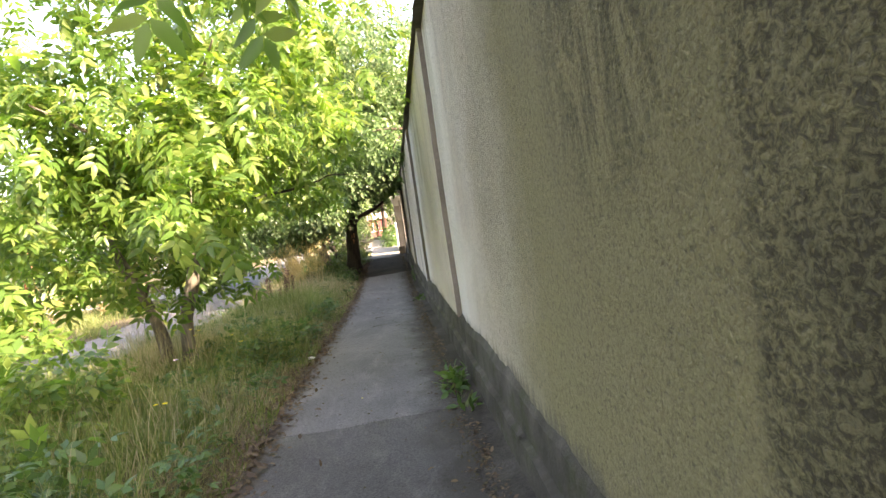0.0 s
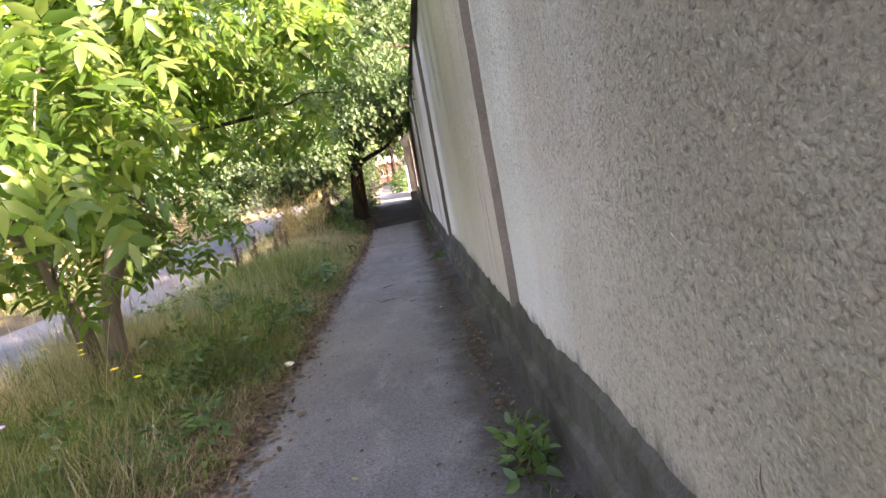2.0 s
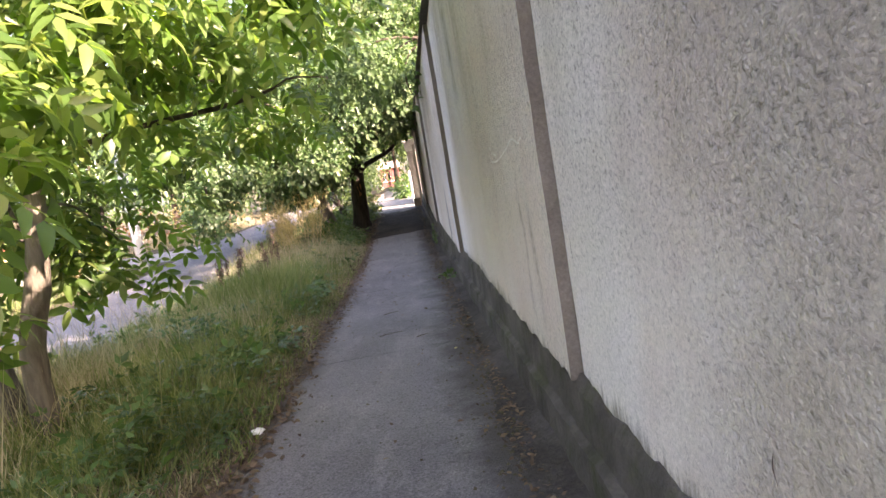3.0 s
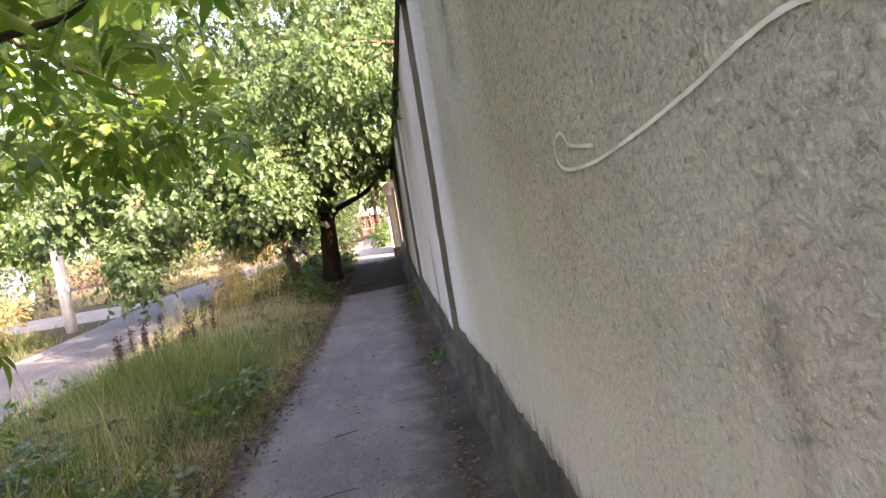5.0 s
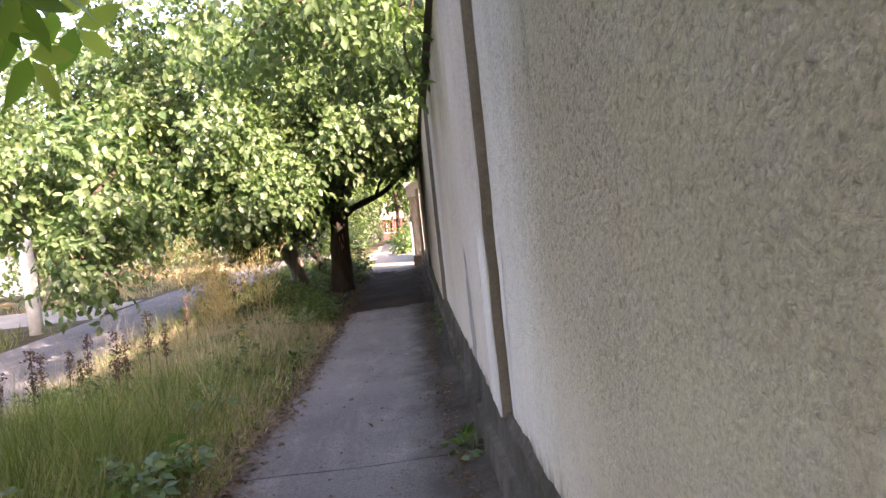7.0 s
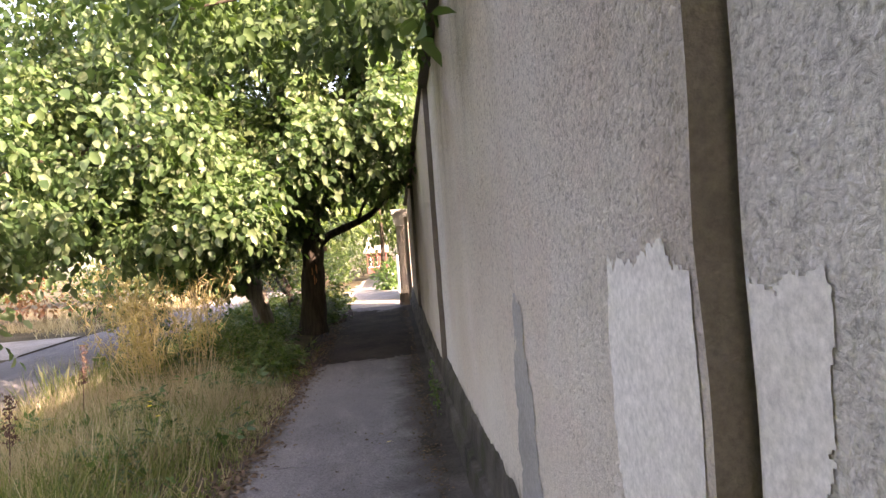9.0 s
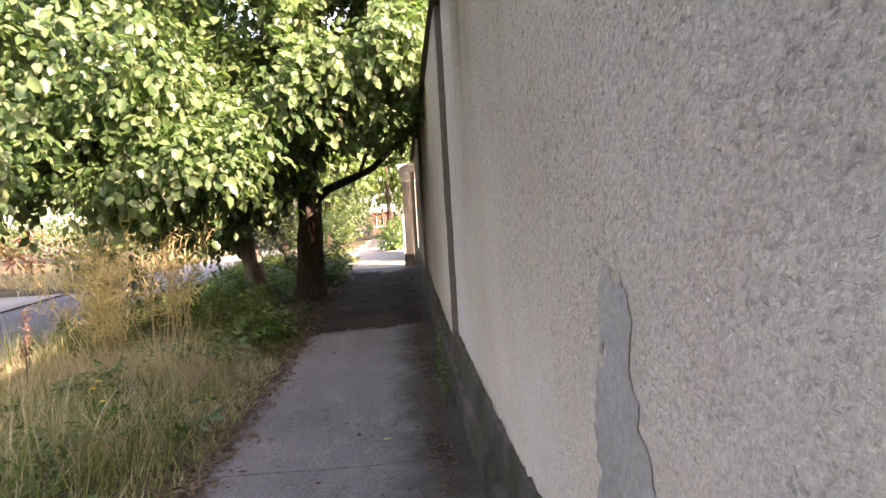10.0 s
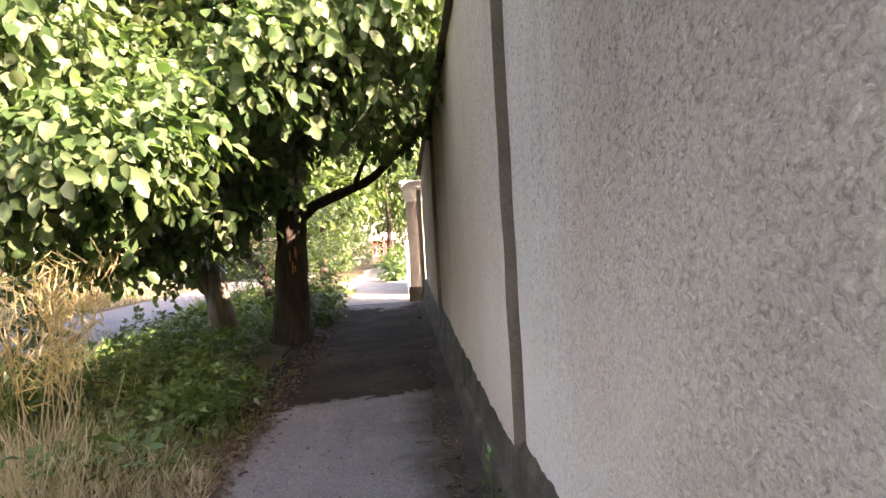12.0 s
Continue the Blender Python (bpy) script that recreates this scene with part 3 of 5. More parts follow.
FRONT_V, FRONT_F = spray(5, 5)

# two young walnuts on the verge
young = tree("walnut_tree", (-2.76, 8.65, land(8.65)), "young walnut tree with a slim grey trunk and feathered leaves", "young walnuts on the verge")
z0 = land(8.65)
limb("trunk", [(-2.78, 8.65, z0 - 0.05), (-2.74, 8.62, 0.5), (-2.55, 8.6, 1.1), (-2.45, 8.6, 1.7), (-2.5, 8.6, 2.6), (-2.6, 8.7, 3.6), (-2.5, 8.9, 4.6)], 0.105, 0.03, YOUNG_BARK, young, 18)
limb("branch", [(-2.5, 8.6, 1.75), (-2.0, 8.8, 1.9), (-1.6, 9.0, 1.97), (-1.2, 9.0, 2.0), (-0.85, 9.05, 2.07), (-0.7, 9.0, 2.12), (-0.45, 9.1, 2.1)], 0.028, 0.006, BARK, young, 16, 7, 0.6)
for p in ([(-2.5, 8.6, 2.3), (-3.1, 8.0, 2.8), (-3.6, 7.3, 3.2)], [(-2.55, 8.6, 2.9), (-1.9, 7.8, 3.3), (-1.5, 7.0, 3.5)], [(-2.45, 8.6, 1.9), (-2.2, 7.7, 2.15), (-1.9, 6.9, 2.2)], [(-2.5, 8.65, 2.7), (-2.6, 10.2, 3.3), (-2.4, 11.6, 3.7), (-2.3, 12.6, 3.9)]):
    limb("branch", p, 0.04, 0.01, YOUNG_BARK, young, 10, 7)
for p in ([(-1.9, 6.9, 2.2), (-1.8, 6.5, 2.2), (-1.75, 6.2, 1.85)], [(-2.6, 8.6, 1.4), (-2.6, 9.3, 1.5), (-2.55, 9.9, 1.15)], [(-2.6, 8.6, 1.3), (-3.0, 9.2, 1.7), (-3.3, 9.8, 1.6)]):
    limb("branch", p, 0.018, 0.005, YOUNG_BARK, young, 8, 6)
foliage("crown", [((-2.4, 8.1, 3.2), (1.6, 1.9, 1.5), 1500), ((-1.9, 7.4, 2.6), (1.0, 0.9, 0.75), 650), ((-1.3, 9.0, 2.75), (1.1, 0.9, 0.45), 560), ((-3.4, 8.0, 2.85), (1.2, 1.3, 1.0), 850), ((-1.2, 8.4, 4.0), (1.2, 1.4, 0.9), 700), ((-1.2, 9.8, 4.8), (1.4, 1.6, 1.3), 1200), ((-2.4, 12.3, 3.8), (1.4, 1.4, 0.9), 800), ((-1.75, 6.35, 1.9), (0.5, 0.45, 0.5), 120), ((-2.1, 7.2, 2.0), (0.8, 0.6, 0.4), 170), ((-2.55, 9.9, 1.2), (0.7, 0.4, 0.5), 130), ((-3.3, 9.7, 1.5), (0.8, 0.6, 0.55), 220), ((-0.2, 9.6, 3.6), (0.8, 0.8, 0.6), 260), ((-2.6, 7.4, 4.9), (1.9, 1.4, 0.9), 700)], 11, 0.25, WALNUT_V, WALNUT_F, WALNUT, young, gap=0.2, grain=0.8)

leaning = tree("walnut_tree", (-3.15, 8.95, land(8.95)), "young leaning walnut tree with feathered leaves", "young walnuts on the verge")
limb("trunk", [(-3.15, 8.95, land(8.95) - 0.05), (-3.2, 8.95, 0.4), (-3.33, 8.92, 0.9), (-3.6, 8.9, 1.6), (-3.9, 9.0, 2.6), (-4.0, 9.2, 3.8)], 0.1, 0.03, YOUNG_BARK, leaning, 16)
limb("branch", [(-3.3, 8.92, 0.85), (-3.1, 8.6, 1.05), (-2.85, 8.2, 0.95), (-2.6, 7.9, 0.85)], 0.02, 0.006, YOUNG_BARK, leaning, 8, 6)
foliage("crown", [((-4.3, 9.2, 3.0), (1.7, 1.9, 1.6), 2200), ((-3.9, 8.0, 1.75), (1.0, 0.9, 0.8), 430), ((-4.2, 7.2, 1.2), (0.7, 0.7, 0.6), 200), ((-3.5, 9.6, 1.1), (0.6, 0.5, 0.4), 120), ((-2.65, 8.0, 0.95), (0.3, 0.25, 0.18), 16), ((-4.9, 9.6, 1.4), (1.0, 1.0, 0.8), 260)], 12, 0.25, WALNUT_V, WALNUT_F, WALNUT, leaning, gap=0.12, grain=0.8)

# a walnut whose boughs hang over the start of the walk
first = tree("walnut_tree", (-3.3, -0.6, land(0)), "walnut tree with boughs hanging over the path", "young walnuts on the verge")
limb("trunk", [(-3.3, -0.6, land(0) - 0.05), (-3.25, -0.6, 1.0), (-3.1, -0.5, 2.2), (-3.1, -0.4, 3.8)], 0.13, 0.05, YOUNG_BARK, first, 14)
limb("branch", [(-3.1, -0.5, 2.1), (-2.2, 0.5, 2.7), (-1.2, 1.4, 2.75), (-0.5, 1.9, 2.45), (-0.3, 2.05, 2.25)], 0.05, 0.008, YOUNG_BARK, first, 12, 7)
foliage("crown", [((-3.2, 0.2, 4.0), (1.9, 1.8, 1.2), 1100), ((-1.5, 0.9, 3.3), (0.8, 0.6, 0.3), 110)], 13, 0.27, WALNUT_V, WALNUT_F, WALNUT, first, gap=-2)

foliage("hanging_leaves", [((-0.40, 1.95, 2.26), (0.26, 0.14, 0.08), 11), ((-1.75, 2.6, 2.2), (0.25, 0.3, 0.35), 18)], 19, 0.19, WALNUT_V, WALNUT_F, WALNUT, first, gap=-3)

# the old tree that closes the path, its bough reaching over to the wall
old = tree("old_tree", (-1.55, 25.15, land(25)), "old broad-leaved tree with a dark trunk leaning over the path")
zb = land(25)
limb("trunk", [(-1.56, 25.15, zb - 0.1), (-1.55, 25.15, zb + 0.25), (-1.5, 25.12, 0.6), (-1.46, 25.1, 1.4), (-1.55, 25.1, 2.5), (-1.8, 25.2, 4.0), (-1.9, 25.4, 6.0)], 0.325, 0.11, BARK, old, 20, 14, 0.4)
limb("bough", [(-1.5, 25.1, 1.15), (-1.17, 24.95, 1.48), (-0.73, 24.8, 1.66), (-0.32, 24.8, 1.83), (0.09, 24.8, 2.17), (0.5, 24.7, 2.5), (0.9, 24.4, 2.9)], 0.10, 0.03, BARK, old, 16, 8)
limb("bough", [(-0.5, 24.8, 1.75), (-0.35, 24.7, 2.1), (-0.1, 24.5, 2.35), (0.3, 24.2, 2.4)], 0.045, 0.015, BARK, old, 10, 7)
for p in ([(-1.5, 25.1, 2.2), (-2.2, 24.0, 2.9), (-3.2, 22.6, 3.0), (-4.0, 20.6, 2.7), (-4.25, 19.0, 2.0), (-4.15, 18.2, 1.2)], [(-1.5, 25.1, 2.0), (-1.9, 23.6, 2.6), (-2.4, 22.0, 2.5), (-2.5, 20.6, 1.9)], [(-1.5, 25.1, 2.5), (-1.2, 23.6, 3.6), (-0.9, 22.2, 3.9)], [(-1.6, 25.1, 2.8), (-3.4, 25.2, 3.8), (-4.8, 24.6, 4.0)], [(-1.7, 25.2, 3.6), (0.2, 25.4, 4.8), (1.3, 25.2, 5.2)]):
    limb("bough", p, 0.11, 0.025, BARK, old, 12, 8)
scar = []
for i in range(7):
    u = rng.uniform(-0.05, 0.09), rng.uniform(0.55, 0.9)
    scar.append(((-1.42 + u[0], 24.86 + 0.02 * abs(u[0]), u[1]), rng.uniform(0.06, 0.16)))
bm = bmesh.new()
for (x, y, z), h in scar:
    box(bm, (x - 0.008, y - 0.012, z - h / 2), (x + 0.008, y + 0.01, z + h / 2), 0.003)
part("torn_bark", bm, TORN_WOOD, old, "torn reddish wood under broken bark")
foliage("crown", [
    ((-3.0, 21.0, 2.4), (1.6, 1.3, 1.3), 3000), ((-4.4, 20.8, 2.6), (1.4, 1.2, 1.2), 2500), ((-4.1, 18.3, 1.05), (0.6, 0.7, 0.6), 330), ((-4.1, 19.0, 1.9), (0.9, 1.0, 0.8), 700), ((-5.3, 19.0, 2.3), (1.1, 1.0, 1.0), 1100),
    ((-4.9, 18.7, 2.6), (1.2, 1.0, 0.7), 420), ((-3.2, 19.5, 2.7), (1.4, 1.0, 0.8), 700), ((-2.3, 20.3, 1.75), (1.0, 0.7, 0.55), 1100), ((-2.6, 22.3, 1.5), (0.9, 0.8, 0.6), 1300),
    ((-1.4, 21.9, 2.75), (1.4, 1.2, 0.75), 3200), ((-0.2, 21.8, 3.2), (1.0, 1.2, 0.75), 2400), ((-1.2, 22.8, 3.9), (1.9, 2.0, 1.3), 3600), ((-0.1, 23.6, 3.5), (1.2, 1.4, 1.0), 2600), ((-0.1, 24.3, 2.85), (1.1, 0.8, 0.5), 1500),
    ((-1.5, 23.6, 2.4), (0.9, 0.9, 0.6), 1300), ((-3.2, 23.8, 1.8), (1.1, 1.2, 0.9), 2300), ((-2.4, 24.4, 1.7), (0.6, 0.7, 0.75), 1000), ((-1.5, 24.6, 2.2), (0.55, 0.35, 0.6), 420), ((0.15, 24.0, 2.75), (0.85, 0.8, 0.5), 1500), ((-3.2, 25.2, 1.4), (0.6, 0.8, 0.7), 1100), ((-4.6, 22.8, 3.3), (1.9, 2.0, 1.5), 3600), ((-2.2, 24.8, 5.4), (3.4, 3.4, 2.2), 6000),
    ((0.4, 26.2, 4.3), (1.7, 2.4, 1.3), 4600), ((-6.2, 22.4, 4.2), (2.0, 2.4, 2.0), 2900), ((-3.2, 20.6, 4.6), (2.6, 1.9, 1.4), 2300), ((0.6, 24.0, 5.8), (2.6, 3.2, 1.3), 5200), ((1.4, 28.0, 5.0), (2.0, 2.2, 1.4), 3600), ((-0.6, 28.8, 4.0), (1.4, 1.6, 1.2), 2000),
    # high bodies added overhead to shade the path below
    ((-0.2, 22.4, 4.7), (1.9, 1.1, 0.8), 2800), ((-0.4, 25.2, 7.6), (3.6, 3.8, 1.6), 5600), ((-1.2, 19.7, 6.3), (2.5, 1.9, 1.1), 1500)], 14, 0.23, FRONT_V, FRONT_F, OLD_LEAF, old, gap=0.08, grain=0.62)

second = tree("old_tree", (-2.55, 25.3, land(25)), "thick leaning trunk beside the old tree")
limb("trunk", [(-2.55, 25.3, zb - 0.1), (-2.58, 25.3, 0.1), (-2.7, 25.35, 0.6), (-2.95, 25.5, 1.4), (-3.4, 26.0, 3.2), (-3.6, 26.2, 5.0)], 0.25, 0.08, GREY_BARK, second, 18, 12, 0.35)
foliage("crown", [((-4.2, 26.2, 4.6), (2.4, 2.2, 2.2), 2200), ((-5.4, 25.4, 3.2), (1.7, 1.6, 1.5), 1300)], 15, 0.28, FIVE_V, FIVE_F, OLD_LEAF, second, gap=-0.25)
third = tree("old_tree", (-2.2, 28.2, land(28.2)), "slim dark tree behind the old ones")
limb("trunk", [(-2.2, 28.2, land(28.2) - 0.1), (-2.5, 28.3, 0.3), (-2.95, 28.6, 1.0), (-3.7, 29, 2.2), (-3.9, 29.5, 3.5)], 0.16, 0.06, BARK, third, 12, 10)
foliage("crown", [((-3.9, 30.0, 4.4), (2.4, 2.4, 2.2), 1700)], 16, 0.3, FIVE_V, FIVE_F, OLD_LEAF, third, gap=-0.25)


def far_tree(x, y, h, r, seed, material=FAR_LEAF, low=0.25, label="distant leafy tree in the sun"):
    z = land(y)
    t = tree("distant_tree", (x, y, z), label, "trees in the distance")
    limb("trunk", [(x, y, z - 0.2), (x + 0.1, y, z + h * 0.4), (x - 0.1, y, z + h * 0.75)], 0.05 * h * 0.5, 0.03, BARK, t, 8, 8)
    r2 = np.random.default_rng(seed)
    blobs = [((x, y, z + h * (low + 1) / 2), (r, r, h * (1 - low) / 2), 4500)]
    for _ in range(5):
        blobs.append(((x + r2.uniform(-0.7, 0.7) * r, y + r2.uniform(-0.7, 0.7) * r, z + h * r2.uniform(low + 0.1, 0.95)), (r * 0.5, r * 0.5, h * 0.16), 900))
    foliage("crown", blobs, seed, 0.17 + 0.026 * h, SMALL_V, SMALL_F, material, t, gap=-0.15, grain=0.3)
    return t


for i, (x, y, h, r) in enumerate([(-3.2, 44, 8, 2.6), (-0.6, 60, 9, 4), (-5.5, 52, 10, 4), (3.4, 50, 9, 3.0), (3.0, 82, 12, 5), (-9, 62, 10, 5), (-15, 48, 9, 4.5), (-22, 44, 8, 4.5), (-30, 40, 9, 5), (-13, 33, 6.5, 3), (-36, 30, 9, 5), (-20, 26, 6, 3), (-27, 18, 8, 4.5), (-16, 14, 7, 3.5), (-12, 7, 6, 3), (-18, 3, 8, 4), (-8, 90, 12, 7)]):
    far_tree(x, y, h, r, 40 + i)

# a tree behind the wall whose branches hang over it
behind = tree("tree_behind_wall", (2.2, 15.6, land(15.6)), "tree behind the wall with shade-darkened leaves hanging over it")
limb("trunk", [(2.2, 15.6, land(15.6) - 0.1), (2.1, 15.6, 1.2), (1.8, 15.5, 2.6), (1.6, 15.4, 4.0)], 0.14, 0.05, BARK, behind, 12, 9)
limb("branch", [(1.8, 15.5, 2.7), (1.2, 15.4, 3.3), (0.5, 15.3, 3.2), (0.3, 15.25, 2.75), (0.4, 15.25, 2.4)], 0.035, 0.008, BARK, behind, 12, 6)
limb("branch", [(1.0, 15.4, 3.3), (0.0, 15.2, 3.4), (-0.8, 15.0, 3.0), (-1.2, 14.9, 2.7)], 0.03, 0.008, BARK, behind, 10, 6)
limb("branch", [(1.6, 15.4, 3.6), (0.6, 16.2, 3.5), (-0.6, 16.8, 3.2), (-1.6, 16.8, 3.0)], 0.03, 0.008, BARK, behind, 10, 6)
foliage("crown", [((-0.45, 15.2, 3.1), (1.1, 0.9, 0.45), 520), ((1.6, 15.4, 3.8), (1.0, 1.0, 0.6), 260), ((-0.1, 15.6, 3.6), (1.1, 0.9, 0.4), 300), ((-0.4, 16.9, 3.15), (1.2, 0.8, 0.45), 1000), ((-1.5, 16.6, 3.2), (0.8, 0.7, 0.35), 150)], 17, 0.17, FRONT_V, FRONT_F, SHADED_LEAF, behind, gap=-0.2, droop=0.8)
foliage("hanging_leaves", [((0.36, 15.25, 2.36), (0.07, 0.2, 0.2), 7)], 20, 0.155, LEAF_V * np.array([1, 1.6, 1]), LEAF_F, SHADED_LEAF, behind, gap=-3)

# a taller one further back, unseen, added to throw shade on verge and lane
shade_tree = tree("tree_behind_wall", (3.7, 8.5, land(8.5)), "tall leafy tree added unseen behind the wall to shade the lane")
limb("trunk", [(3.7, 8.5, land(8.5) - 0.1), (3.65, 8.5, 2.0), (3.7, 8.6, 4.4), (3.7, 8.6, 7.0)], 0.17, 0.05, BARK, shade_tree, 12, 9)
for dx, dy in ((0.6, 0.9), (-0.6, 1.2), (0.5, -1.0), (-0.7, -0.8)):
    limb("branch", [(3.7, 8.6, 4.9), (3.7 + 0.5 * dx, 8.6 + 0.5 * dy, 6.0), (3.7 + dx, 8.6 + dy, 7.0)], 0.06, 0.015, BARK, shade_tree, 8, 6)
foliage("crown", [((3.8, 7.7, 7.2), (1.5, 1.6, 1.1), 2300), ((3.5, 8.9, 7.3), (1.3, 1.2, 0.9), 700)], 77, 0.3, FRONT_V, FRONT_F, OLD_LEAF, shade_tree, gap=-0.3)

# leaves low over the walk, on the first young walnut
foliage("bough_leaves", [((-1.1, 10.8, 2.0), (0.55, 0.45, 0.16), 66), ((-1.7, 10.6, 2.05), (0.6, 0.5, 0.26), 66), ((-0.95, 9.5, 2.2), (0.6, 0.4, 0.14), 20), ((-1.6, 9.6, 2.15), (0.6, 0.5, 0.25), 24), ((-2.3, 10.2, 1.95), (0.6, 0.5, 0.4), 30), ((-1.2, 10.9, 2.85), (1.0, 0.5, 0.3), 70), ((-1.9, 11.6, 3.0), (1.0, 0.8, 0.5), 120), ((-2.9, 11.2, 2.9), (0.8, 0.8, 0.5), 70)], 18, 0.21, WALNUT_V, WALNUT_F, WALNUT, young, gap=-0.9)
limb("branch", [(-2.5, 8.6, 2.2), (-2.1, 9.2, 2.5), (-1.6, 9.8, 2.4), (-1.2, 10.5, 2.15), (-0.8, 11.0, 2.0)], 0.03, 0.008, YOUNG_BARK, young, 10, 6)


# ---------------------------------------------------------------- bushes and weeds
def bush(name, blobs, seed, size, material, label, category="bush", group="", v=SMALL_V, f=SMALL_F, gap=-0.2, droop=0.1, stem=SEED, thin=1.0):
    x, y, _ = blobs[0][0]
    b = thing(name, (x, y, land(y)), label, category, group)
    r = np.random.default_rng(seed)
    for _ in range(4):
        c, rad, _n = blobs[r.integers(len(blobs))]
        tip = (c[0] + r.uniform(-0.5, 0.5) * rad[0], c[1] + r.uniform(-0.5, 0.5) * rad[1], c[2] + 0.3 * rad[2])
        limb("stem", [(x + r.uniform(-0.1, 0.1), y + r.uniform(-0.1, 0.1), land(y) - 0.06), ((x + tip[0]) / 2 + 0.05, (y + tip[1]) / 2, (land(y) + tip[2]) / 2 + 0.1), tip], 0.014 * thin, 0.004 * thin, stem, b, 7, 5)
    foliage("leaves", blobs, seed, size, v, f, material, b, gap, 0.9, droop)
    return b


bush("verge_shrub", [((-3.1, 5.3, 0.45), (0.75, 0.9, 0.55), 620), ((-2.7, 4.3, 0.25), (0.6, 0.7, 0.4), 320)], 21, 0.2, WALNUT, "bright green leafy shrub on the verge", v=FIVE_V, f=FIVE_F)
bush("verge_shrub", [((-2.35, 3.6, 0.12), (0.55, 0.8, 0.35), 420)], 22, 0.15, WEED, "low green herbs on the verge", v=FIVE_V, f=FIVE_F)
bush("verge_shrub", [((-2.35, 22.0, -0.28), (0.7, 1.4, 0.34), 900), ((-2.9, 21.3, -0.2), (0.5, 0.8, 0.42), 420), ((-1.75, 20.6, -0.36), (0.35, 1.0, 0.2), 380), ((-3.0, 23.8, -0.2), (0.6, 1.2, 0.4), 500)], 23, 0.13, WEED, "lush green weeds in the shade of the tree", v=FIVE_V, f=FIVE_F)
bush("verge_shrub", [((-3.55, 21.6, 0.25), (0.4, 0.5, 0.55), 240)], 24, 0.17, OLD_LEAF, "leafy sapling by the lane", v=FIVE_V, f=FIVE_F)
bush("verge_shrub", [((-1.35, 27.4, 0.0), (0.35, 0.9, 0.5), 300), ((-2.5, 28.3, 0.4), (0.8, 1.5, 1.0), 900), ((-1.9, 31.5, 0.6), (0.6, 1.5, 1.1), 420), ((-1.55, 32.5, 1.5), (0.7, 1.2, 1.1), 700)], 25, 0.16, FAR_LEAF, "sunlit green bushes past the old tree", v=FIVE_V, f=FIVE_F)
bush("wall_weed", [((0.33, 5.42, 0.04), (0.11, 0.22, 0.11), 120)], 26, 0.085, WEED, "small green weed at the foot of the wall", "weed", droop=-0.3, v=LEAF_V, f=LEAF_F, gap=-2, stem=STALK, thin=0.3)
bush("wall_weed", [((0.36, 4.85, 0.0), (0.08, 0.25, 0.05), 30)], 27, 0.08, WEED, "small green weed at the foot of the wall", "weed", droop=-0.3, v=LEAF_V, f=LEAF_F, gap=-2, stem=STALK, thin=0.3)
bush("wall_weed", [((0.38, 13.4, -0.32), (0.09, 0.3, 0.08), 40)], 28, 0.09, WEED, "small green weed at the foot of the wall", "weed", droop=-0.3, v=LEAF_V, f=LEAF_F, gap=-2, stem=STALK, thin=0.3)
bush("pier_bush", [((-0.1, 38.0, 0.1), (0.55, 0.9, 0.62), 700)], 29, 0.2, WEED, "dark green round bush by the track", gap=-0.6)
for i, (x, y, h) in enumerate([(-8.9, 32.4, 1.9), (-10.0, 35.0, 2.0), (-8.4, 34.5, 2.0), (-8.8, 38.0, 2.2), (-9.6, 22.6, 1.0), (-10.2, 19.0, 1.3), (-10.5, 16.5, 1.1), (-6.2, 47, 2.2)]):
    z = land(y)
    bush("dry_bush", [((x, y, z + h * 0.45), (1.0, 1.3, h * 0.5), 800), ((x + 0.5, y + 0.6, z + h * 0.75), (0.5, 0.6, h * 0.35), 250)], 60 + i, 0.17, DRY_BUSH if i % 3 else FAR_LEAF, "dry yellow bush across the lane" if i % 3 else "sunlit green bush across the lane", group="bushes across the lane", gap=-0.05, droop=-0.5)
bush("red_bush", [((-10.2, 32.0, 0.4), (1.0, 0.8, 0.5), 320)], 80, 0.16, RED_LEAF, "bush with reddish brown leaves", gap=-0.1)
bush("red_bush", [((-13.5, 37.0, 0.6), (1.5, 0.8, 0.7), 320)], 81, 0.2, RED_LEAF, "bush with reddish brown leaves", gap=-0.1)
for i, (x, y, h) in enumerate([(-12.5, 29.5, 2.0), (-15, 31.5, 2.4), (-18, 34, 2.8), (-23, 33, 3), (-12.2, 20.5, 2.2), (-14.5, 17.5, 2.4), (-13, 11.5, 2.4), (-11, 3.5, 2.2), (-9.6, 10.0, 1.6), (-9.6, 13.4, 1.2), (-30, 26, 4), (-11, 43, 3.0), (-7.5, 58, 4.0), (-2.4, 68, 3.5), (2.6, 68, 4.5)]):
    z = land(y)
    bush("green_bush", [((x, y, z + h * 0.45), (1.5, 1.5, h * 0.55), 900)], 90 + i, 0.22, FAR_LEAF, "sunlit green bush across the lane", group="bushes across the lane", gap=-0.15)

